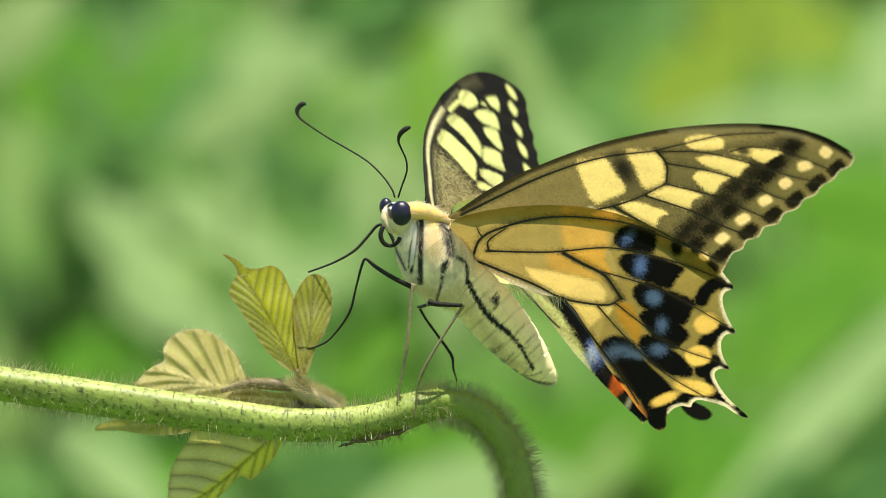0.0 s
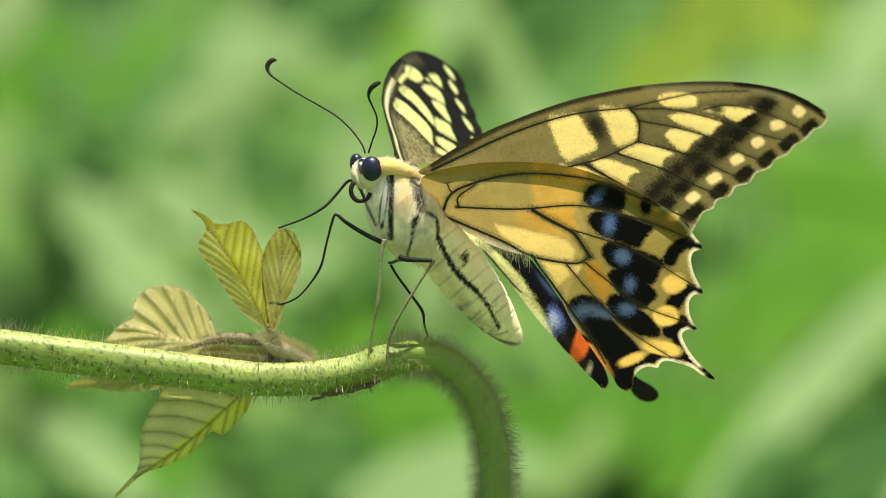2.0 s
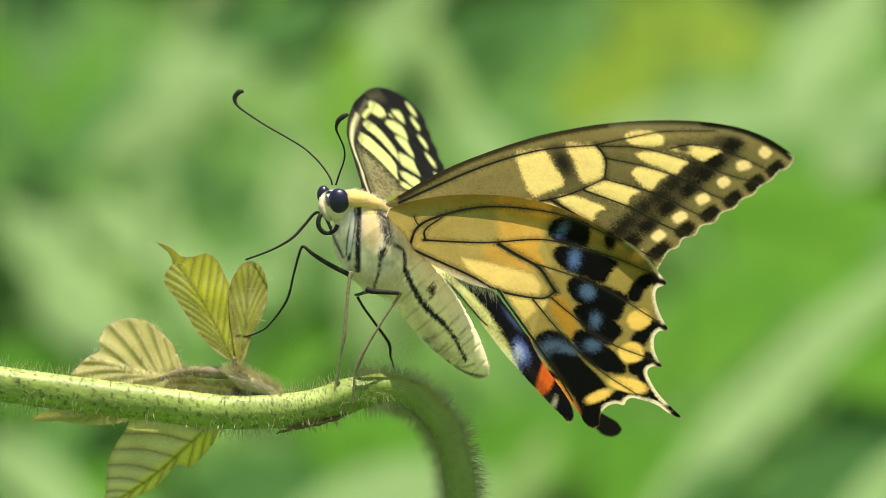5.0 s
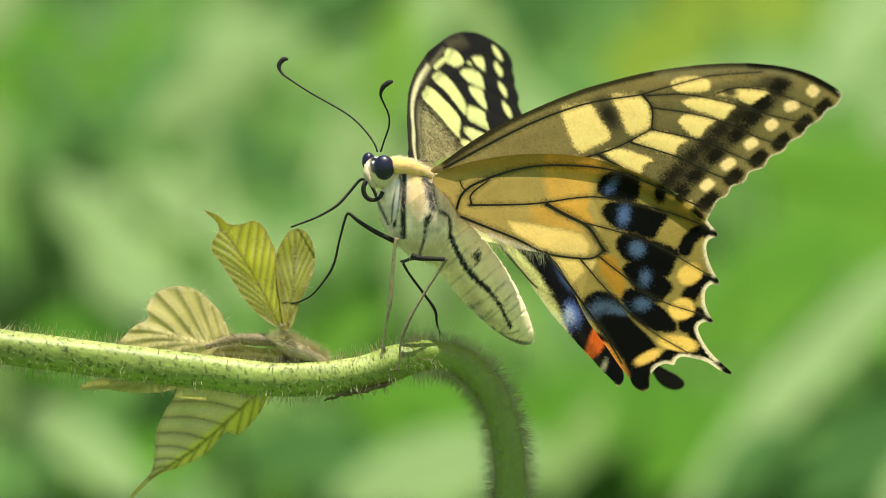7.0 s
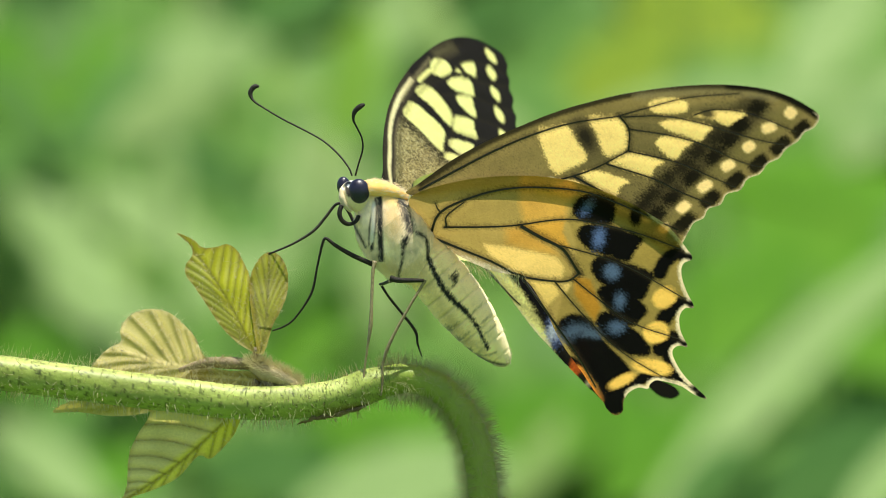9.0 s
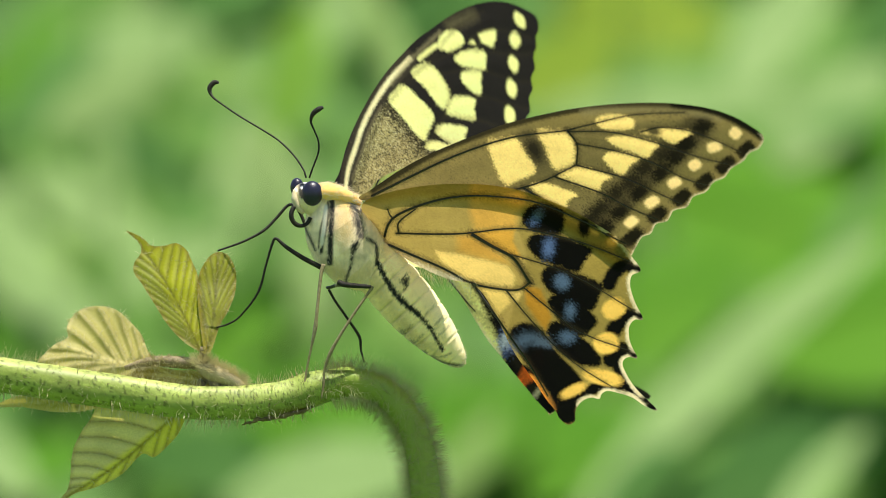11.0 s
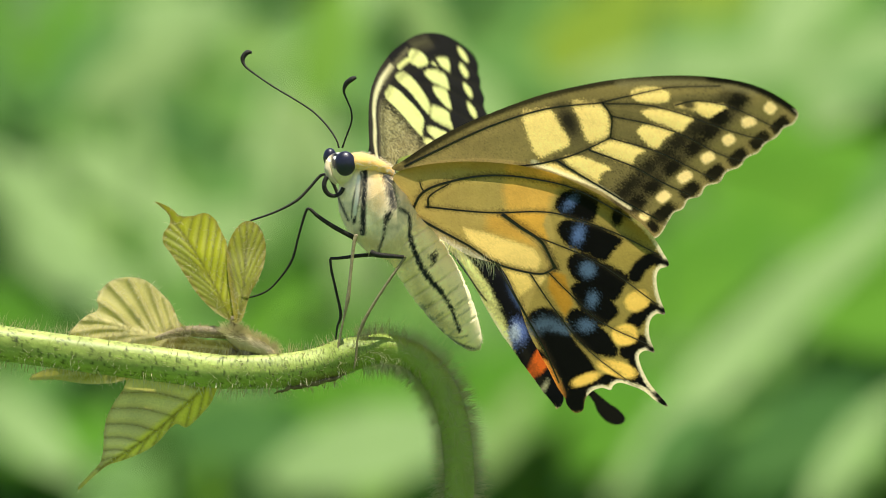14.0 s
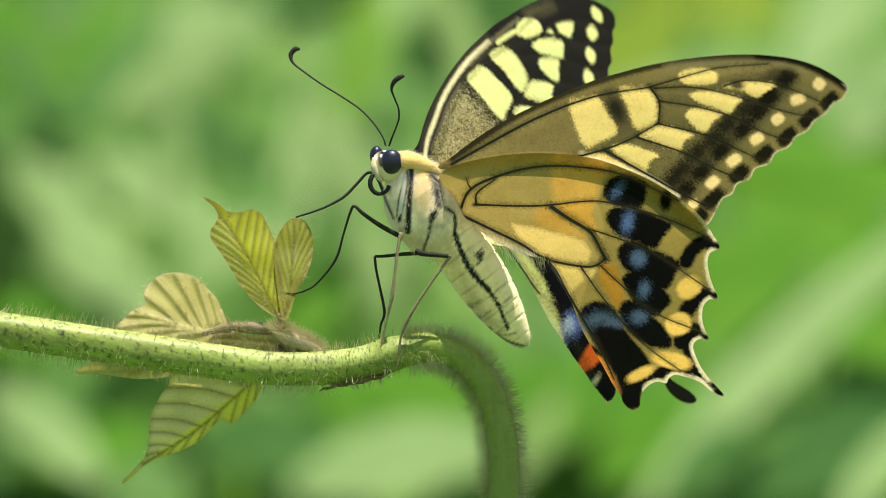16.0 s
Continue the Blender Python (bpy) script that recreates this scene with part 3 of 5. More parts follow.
def young_leaves():
    stalk_at = place(470, 690, 45)
    leaf = new("young_upright_leaf")
    leaf.location = stalk_at
    green, rib, red = rgb(166, 164, 36), rgb(72, 66, 18), rgb(136, 108, 54)
    mid = [(445, 648), (405, 570), (365, 505), (332, 462), (310, 438)]
    leaf_sheet("blade", [(446, 650), (415, 632), (385, 602), (360, 565), (338, 532), (323, 512), (322, 494), (334, 474), (328, 456),
                         (306, 436), (335, 448), (352, 462), (375, 462), (396, 457), (414, 468), (428, 494), (437, 516), (446, 560), (456, 610), (455, 648)],
               side_ribs(mid, [(0.02, 398, 616), (0.05, 385, 601), (0.08, 372, 583), (0.12, 360, 564), (0.17, 348, 545), (0.22, 336, 528), (0.28, 326, 512), (0.36, 323, 496), (0.45, 328, 482), (0.56, 333, 470),
                               (0.02, 454, 590), (0.05, 448, 562), (0.09, 442, 538), (0.13, 437, 516), (0.19, 429, 494), (0.26, 419, 475), (0.34, 406, 462), (0.43, 392, 458), (0.53, 376, 462), (0.64, 360, 463)]),
               1.5, green, rib, red, 30, lambda x, y: 0.15 * (x - 400) - 0.55 * (650 - y), leaf,
               "yellow-green pleated young blade", 11, other=rgb(140, 144, 48))
    mid = [(456, 648), (466, 590), (470, 530), (472, 476)]
    leaf_sheet("blade", [(452, 650), (443, 600), (437, 550), (438, 516), (448, 492), (461, 476), (478, 472), (494, 483), (504, 508),
                         (504, 540), (494, 572), (478, 602), (464, 646)],
               side_ribs(mid, [(0.05, 446, 580), (0.14, 441, 550), (0.25, 440, 524), (0.38, 448, 500), (0.55, 458, 482), (0.03, 476, 605), (0.09, 488, 584), (0.16, 496, 562), (0.24, 502, 540), (0.33, 504, 518), (0.43, 501, 500), (0.55, 494, 487), (0.7, 484, 477)]),
               1.5, rgb(146, 146, 42), rib, red, 22, lambda x, y: -0.30 * (x - 456) - 0.55 * (650 - y), leaf,
               "folded yellow-green side blade", 12)
    org = np.array(stalk_at)
    rod("stalk", [np.array(place(*p)) - org for p in [(450, 640, 28), (449, 668, 34), (458, 690, 40), (480, 712, 30)]], [6 * U, 8 * U, 10 * U, 12 * U],
        PETIOLE, leaf, "brownish leaf stalk")
    bud = []
    faces = []
    rng = np.random.default_rng(5)
    v, f = tube([np.array(place(*p)) - org for p in [(440, 672, 40), (465, 684, 30), (495, 696, 24), (525, 712, 20)]], [x * U for x in (10, 17, 14, 6)], 12, 5)
    link_mesh("bud", v, f, BUD, leaf, "small downy bud")
    for i in range(1100):
        t = rng.random()
        q = np.array(place(440 + 75 * t, 670 + 36 * t, 30))
        w = rng.uniform(-1.4, 2.2)
        o = np.array((math.sin(w), -abs(rng.normal(0, 0.6)), math.cos(w)))
        spike(bud, faces, q + o * 12 * U - org, q + o * U * rng.uniform(18, 34) - org, 0.5 * U, rng.normal(0, 2 * U, 3))
    tagged(link_mesh("down", np.array(bud), faces, HAIR, leaf, "pale silky down on the bud", smooth=False), kind="stuff")
    tagged(leaf, "small yellow-green pleated vine leaf standing on its stalk", "leaf", "young leaves of the vine")

    brown = new("young_folded_leaf")
    brown.location = place(440, 672, 50)
    tan, trib, pale = rgb(178, 166, 96), rgb(226, 208, 140), rgb(220, 202, 148)
    leaf_sheet("blade", [(360, 690), (330, 712), (240, 712), (150, 700), (148, 684), (162, 662), (184, 640), (206, 628), (205, 606),
                         (222, 582), (254, 571), (290, 577), (316, 598), (338, 622), (350, 650), (366, 668)],
               side_ribs([(360, 676), (300, 672), (240, 655), (190, 640)],
                         [(0.05, 345, 640), (0.1, 325, 608), (0.2, 298, 582), (0.28, 262, 574), (0.36, 226, 582), (0.5, 208, 612),
                          (0.6, 180, 645), (0.45, 160, 668), (0.3, 170, 690), (0.2, 220, 700), (0.1, 300, 705)]),
               4.6, tan, trib, pale, 62, lambda x, y: -0.10 * (x - 260) - 0.5 * (690 - y), brown, "brownish hairy folded blade", 13, 2.2, -6.0, 1300)
    leaf_sheet("blade", [(330, 682), (360, 676), (400, 682), (440, 684), (470, 700), (480, 716), (430, 722), (360, 716), (320, 706)],
               side_ribs([(460, 704), (400, 694), (335, 690)], [(0.3, 420, 684), (0.6, 370, 680), (0.4, 400, 716), (0.7, 350, 712)]),
               3.0, rgb(150, 134, 78), trib, pale, 56, lambda x, y: 0 * x, brown, "brown downy base of the blade", 16, 2.2, 4.0)
    leaf_sheet("blade", [(300, 735), (250, 755), (190, 760), (130, 752), (85, 752), (110, 735), (180, 720), (260, 715)],
               side_ribs([(300, 725), (200, 738), (90, 750)], [(0.3, 230, 752), (0.5, 170, 755), (0.5, 200, 722)]),
               3.5, tan, trib, pale, 66, lambda x, y: 0 * x, brown, "brownish lower edge of the blade", 14, 2.2, 5.0)
    org = np.array(brown.location)
    rod("stalk", [np.array(place(*p)) - org for p in [(445, 672, 45), (400, 668, 48), (355, 668, 52), (310, 680, 58)]], [10 * U, 11 * U, 9 * U, 4 * U],
        PETIOLE, brown, "brown leaf stalk")
    rng = np.random.default_rng(6)
    verts, faces = [], []
    for i in range(600):
        t, w = rng.random(), rng.uniform(0, 2 * math.pi)
        q = np.array(place(320 + 128 * t, 674 - 6 * math.sin(math.pi * t), 48))
        o = np.array((rng.normal(0, 0.3), -abs(math.cos(w)), math.sin(w)))
        spike(verts, faces, q + o * 8 * U - org, q + o * U * rng.uniform(13, 19) - org, 0.35 * U, rng.normal(0, U, 3))
    tagged(link_mesh("down", np.array(verts), faces, HAIR, brown, "pale silky down on the stalk", smooth=False), kind="stuff")
    tagged(brown, "small brownish downy vine leaf folded behind the stem", "leaf", "young leaves of the vine")

    low = new("young_hanging_leaf")
    low.location = place(420, 745, 50)
    mid = [(420, 745), (362, 798), (302, 850), (252, 884), (205, 914)]
    leaf_sheet("blade", [(420, 735), (412, 785), (391, 814), (364, 838), (348, 832), (336, 838), (303, 872), (258, 894), (222, 906), (196, 926), (172, 948),
                         (170, 943), (192, 919), (208, 901), (214, 878), (218, 832), (232, 798), (252, 768), (272, 735), (340, 725)],
               side_ribs(mid, [(0.06, 340, 732), (0.14, 276, 742), (0.24, 248, 776), (0.36, 230, 804), (0.48, 219, 832), (0.6, 216, 856), (0.72, 213, 880), (0.84, 210, 898),
                               (0.04, 404, 796), (0.12, 384, 820), (0.2, 362, 836), (0.32, 332, 842), (0.42, 304, 870), (0.54, 276, 886), (0.66, 250, 896)]),
               2.2, rgb(214, 200, 140), rgb(92, 74, 36), rgb(170, 148, 90), 58, lambda x, y: 0.10 * (x - 300) - 0.25 * (y - 745), low,
               "grey-green pleated hanging blade", 15, 2.2, 7.0, other=rgb(226, 216, 80))
    org = np.array(low.location)
    rod("stalk", [np.array(place(*p)) - org for p in [(450, 700, 44), (435, 725, 48), (415, 750, 52)]], [8 * U, 7 * U, 4 * U], PETIOLE, low, "short brown stalk")
    tagged(low, "small grey-green vine leaf hanging below the stem", "leaf", "young leaves of the vine")


tagged(vine(), "hairy fresh green climbing vine stem bent downwards", "vine")
young_leaves()


# ---- the swallowtail ----
# its own space: x right, y away, z up from the near wing's root; the hinge runs along the body towards the tail
TH, PH = radians(49.9), radians(15.8)
HINGE = Vector((math.cos(PH) * math.cos(TH), math.sin(PH), -math.cos(PH) * math.sin(TH)))
UP1 = Vector((math.sin(TH), 0, math.cos(TH)))
UP2 = HINGE.cross(UP1)
FAR_ROOT = Vector((-18, 66, 0)) * U


def wing_pose(opening, sweep, twist, root=Vector((0, 0, 0))):
    """A wing's pose on the body: turned about the hinge by opening, swung in its own plane by sweep, twisted about its span (degrees)."""
    a = radians(opening)
    e = UP1 * math.cos(a) + UP2 * math.sin(a)
    n = HINGE.cross(e)
    m = Matrix((HINGE, e, n)).transposed().to_4x4()
    return Matrix.Translation(root) @ m @ pose(0, 0, 0, 0, 0, sweep) @ pose(0, 0, 0, 0, twist, 0)


REST = UP1 * math.cos(radians(40.6)) + UP2 * math.sin(radians(40.6))
def wing_plane(p, lift=0.0):
    """From the wing drawing, as the lens sees it with the wing at rest, to the wing's own plane, in metres."""
    p = np.atleast_2d(np.array(p, float))
    far = EYE / U
    u, v = p[:, 0] - 784, 441 - p[:, 1]
    a, b = HINGE.x - u * HINGE.y / far, REST.x - u * REST.y / far
    c, d = HINGE.z - v * HINGE.y / far, REST.z - v * REST.y / far
    s, t = u + 9, v - 144
    det = a * d - b * c
    q = np.stack([(s * d - b * t) / det, (a * t - s * c) / det], 1)
    return np.concatenate([q, np.broadcast_to(np.array(lift, float), (len(q),))[:, None]], 1) * U


FORE_RIM = [(775, 297), (800, 278), (850, 241), (900, 211), (950, 186), (1000, 163), (1050, 143), (1100, 128), (1150, 115), (1200, 106), (1250, 100),
            (1300, 97), (1350, 98), (1400, 105), (1440, 117), (1475, 135), (1499, 154), (1492, 174), (1474, 184), (1463, 199), (1443, 212), (1430, 230),
            (1410, 240), (1397, 258), (1374, 269), (1362, 288), (1338, 297), (1327, 316), (1306, 324), (1296, 343), (1280, 351), (1270, 368), (1254, 396),
            (1232, 408), (1198, 382), (1156, 346), (1108, 318), (1060, 301), (1000, 291), (930, 287), (870, 289), (815, 300)]
HIND_RIM = [(782, 305), (815, 288), (870, 275), (930, 268), (1000, 268), (1060, 276), (1110, 292), (1160, 315), (1205, 345), (1240, 378), (1264, 413),
            (1275, 436), (1259, 445), (1254, 462), (1259, 488), (1273, 524), (1258, 526), (1247, 540), (1246, 566), (1256, 599), (1240, 597), (1228, 610),
            (1236, 640), (1252, 668), (1281, 703), (1258, 694), (1236, 676), (1212, 667), (1194, 664), (1183, 671), (1178, 680), (1162, 677), (1144, 686), (1133, 703),
            (1130, 722), (1116, 729), (1102, 716), (1097, 700), (1084, 680), (1067, 645), (1052, 617), (1031, 578), (1006, 515), (974, 463), (920, 447), (870, 420), (815, 374), (788, 335)]



def far_rim():
    """The far forewing lies flatter, and shows more of its front edge near the root."""
    wide = {0: 34, 1: 32, 2: 28, 3: 22, 4: 17, 5: 12, 6: 8, 7: 5, 8: 3}
    return [(x - 0.62 * wide.get(i, 0), y - 0.735 * wide.get(i, 0)) for i, (x, y) in enumerate(FORE_RIM)]


BLACK, YELLOW, CREAM = rgb(17, 15, 12), rgb(250, 215, 126), rgb(240, 222, 176)
BLUE, BRIGHT = rgb(92, 116, 142), rgb(255, 246, 158)


def d_window(p, x, y, rx, ry, turn=0, power=3.2):
    """A window with blunt corners."""
    a = radians(turn)
    dx, dy = p[:, 0] - x, p[:, 1] - y
    u, v = np.abs(dx * math.cos(a) + dy * math.sin(a)) / rx, np.abs(-dx * math.sin(a) + dy * math.cos(a)) / ry
    return ((u ** power + v ** power) ** (1 / power) - 1) * min(rx, ry)


def fore_windows():
    """Outlines of the windows beyond the cell, from the front edge backwards."""
    return [[(1200, 133), (1216, 122), (1248, 120), (1266, 128), (1268, 145), (1245, 150), (1212, 149)],
            [(1278, 151), (1310, 144), (1345, 144), (1372, 149), (1350, 166), (1338, 172), (1318, 162), (1296, 157)],
            [(1220, 168), (1242, 160), (1276, 162), (1312, 173), (1302, 186), (1292, 199), (1262, 188), (1236, 180)]] + [
            [(1214, 204), (1222, 192), (1246, 190), (1278, 200), (1262, 214), (1250, 232), (1230, 222)],
            [(1134, 238), (1152, 224), (1174, 219), (1200, 225), (1228, 236), (1212, 247), (1204, 264), (1176, 256), (1150, 246)],
            [(1082, 258), (1100, 251), (1130, 258), (1168, 272), (1152, 282), (1144, 302), (1120, 290), (1098, 274)],
            [(1036, 272), (1062, 268), (1096, 282), (1142, 306), (1110, 300), (1066, 286)]]


def rim_spots():
    return [(1449, 149, 14, 12, 40), (1412, 175, 17, 11, -20), (1377, 209, 15, 11, -35), (1341, 243, 17, 11, -35),
            (1300, 281, 18, 11, -35), (1262, 321, 17, 11, -40), (1228, 360, 13, 9, -40)]


def bars(p):
    one = d_poly(p, [(1007, 182), (1030, 174), (1056, 171), (1074, 200), (1093, 232), (1062, 250), (1038, 259), (1018, 225)], 4)
    two = d_poly(p, [(1096, 156), (1125, 153), (1150, 158), (1164, 182), (1163, 214), (1138, 227), (1122, 222), (1110, 190)], 4)
    return one, two


def fore_under(p):
    """Underside of the forewing: dusky base, clear windows, a dark double band and a pale spotted rim."""
    a = Paint(p, rgb(134, 117, 68), 31)
    along = p[:, 0] - 775
    a.lay(d_line(p, [(800, 300), (900, 270), (1000, 262)], 40), rgb(150, 131, 76), 16, 3, 0.5)
    a.lay(d_poly(p, [(1150, 150), (1400, 118), (1440, 160), (1230, 350), (1180, 320), (1060, 265)]), rgb(104, 93, 56), 8, 2, 0.7)
    a.dust(along - 240, rgb(112, 100, 60), 30, 0.10)
    a.dust(d_line(p, [(1340, 190), (1200, 320)], 120), rgb(60, 54, 38), 30, 0.12)
    a.lay(d_line(p, [(1378, 142), (1345, 178), (1300, 220), (1252, 268), (1205, 318), (1190, 338)], 52), rgb(56, 49, 33), 9, 6, 0.75)
    for x, y in ((1322, 190), (1288, 218), (1262, 244), (1234, 268), (1208, 296), (1190, 318)):
        a.lay(d_window(p, x, y, 18, 12, -40), rgb(26, 23, 17), 5, 6, 0.85)
    for x, y in ((1392, 138), (1360, 172), (1345, 194), (1318, 226), (1280, 264), (1244, 302), (1214, 336)):
        a.lay(d_window(p, x, y, 20, 14, -40), BLACK, 3.6, 5, 0.93)
    a.lay(d_line(p, [(1446, 150), (1385, 213), (1305, 287), (1240, 365)], 40), rgb(122, 109, 62), 7, 3, 0.9)
    one, two = bars(p)
    a.lay(d_ellipse(p, 1092, 195, 20, 44, -26), rgb(92, 82, 52), 9, 3, 0.9)
    a.lay(d_ellipse(p, 1090, 194, 13, 24, -26), rgb(36, 32, 24), 7, 3, 0.95)
    for d in (one, two):
        a.lay(d, YELLOW, 2.2, 3.4)
    for w in fore_windows():
        a.lay(d_poly(p, w, 3), YELLOW, 1.6, 2.4)
    a.lay(d_ellipse(p, 1304, 150, 13, 9, 10), rgb(84, 74, 46), 4, 1.5)
    a.lay(d_line(p, [(1030, 270), (1090, 290), (1150, 310), (1200, 344)], 10), rgb(240, 226, 170), 3, 1.2, 0.8)
    for s in rim_spots():
        a.lay(d_window(p, s[0], s[1], s[2] * 0.76, s[3] * 0.84, s[4]), rgb(248, 214, 140), 2, 1.4)
    for x, y, l in ((1468, 178, 18), (1432, 208, 21), (1394, 240, 20), (1353, 271, 20), (1309, 306, 21), (1262, 352, 25), (1242, 380, 10)):
        a.lay(d_window(p, x, y, l, 12, -42), BLACK, 2.2, 2, 0.97)
    a.lay(d_line(p, [(1499, 154), (1470, 138), (1430, 118), (1380, 104), (1300, 100), (1200, 109), (1100, 131), (1000, 166), (900, 214), (800, 280)], 13), rgb(44, 39, 26), 3, 1.2, 0.95)
    a.lay(d_line(p, [(1180, 119), (1260, 112), (1360, 112), (1420, 122)], 12), rgb(128, 116, 78), 5, 3, 0.7)
    a.lay(d_line(p, [(1499, 156), (1474, 138), (1440, 120), (1390, 105), (1340, 99)], 13), BLACK, 3, 1.5, 0.95)
    rim = d_poly(p, curve(FORE_RIM, 5, True))
    a.lay(np.maximum(-(rim + 2.2), np.maximum(1240 - p[:, 0], 150 - p[:, 1])), CREAM, 1.2, 1.5, 0.7)
    return a.c


def fore_upper(p):
    """Upperside of the forewing: black with clear yellow windows and a dusted base."""
    a = Paint(p, rgb(34, 30, 26), 32)
    basal = d_poly(p, [(775, 297), (815, 262), (890, 222), (985, 183), (1024, 262), (1030, 300), (1000, 330), (860, 330)])
    a.lay(basal, rgb(172, 156, 104), 14, 6, 0.95)
    a.dust(basal - 8, BLACK, 24, 0.34)
    a.dust(basal - 8, rgb(214, 200, 150), 24, 0.16)
    a.dust(d_line(p, [(985, 185), (1020, 265)], 34), BLACK, 16, 0.6)
    one, two = bars(p)
    for d in (one, two):
        a.lay(d - 3, BRIGHT, 1.4, 3.4)
    for i, w in enumerate(fore_windows()):
        a.lay(d_poly(p, w, 2) - (0 if i == 1 else 1.5), BRIGHT, 1.4, 2.6)
    a.lay(d_ellipse(p, 1306, 150, 9, 12, 20), rgb(34, 30, 26), 2.5, 1.5)
    a.lay(d_line(p, [(1290, 140), (1330, 176)], 5), rgb(34, 30, 26), 2, 1)
    for s in rim_spots():
        a.lay(d_window(p, s[0], s[1], s[2] + 1, s[3] + 1, s[4], 2.5), BRIGHT, 2, 1.2)
    a.lay(d_line(p, [(776, 282), (806, 256), (848, 232), (896, 206), (955, 181), (1030, 155), (1110, 136)], 30), rgb(60, 52, 42), 3, 2)
    a.lay(d_line(p, [(776, 282), (806, 256), (848, 232), (896, 206), (955, 181), (1030, 155), (1110, 136)], 9), rgb(250, 232, 178), 2, 1.4)
    a.lay(d_line(p, [(804, 272), (856, 243), (910, 214), (980, 186)], 4), rgb(120, 106, 80), 2, 1.5, 0.7)
    a.lay(d_line(p, [(1130, 142), (1190, 134), (1200, 140)], 9), BRIGHT, 2, 1.5, 0.9)
    a.lay(d_line(p, [(1030, 160), (1120, 136), (1220, 116)], 6), rgb(150, 136, 100), 3, 2, 0.6)
    a.lay(d_line(p, [(1250, 112), (1330, 112)], 18), rgb(104, 94, 66), 9, 5, 0.7)
    return a.c


def hind_cells():
    """Dark cells of the border, front to back, each with its outline and the centre and radii of its blue dusting."""
    return [([(1070, 336), (1085, 309), (1112, 303), (1144, 312), (1149, 328), (1139, 362), (1105, 362), (1082, 352)], (1098, 330, 9, 20, 20)),
            ([(1075, 386), (1085, 364), (1112, 361), (1152, 372), (1191, 393), (1174, 420), (1161, 438), (1128, 426), (1096, 414)], (1113, 390, 13, 26, 0)),
            ([(1093, 446), (1105, 426), (1127, 423), (1162, 440), (1206, 462), (1199, 480), (1186, 506), (1164, 509), (1130, 490), (1104, 472)], (1131, 456, 18, 19, 0))] + [
            ([(1103, 493), (1115, 479), (1136, 481), (1168, 500), (1191, 526), (1180, 542), (1160, 557), (1138, 546), (1118, 523)], (1142, 510, 13, 18, 0)),
            ([(1097, 546), (1110, 529), (1131, 531), (1152, 550), (1182, 580), (1191, 610), (1164, 614), (1138, 602), (1108, 577)], (1133, 558, 19, 15, -20))]


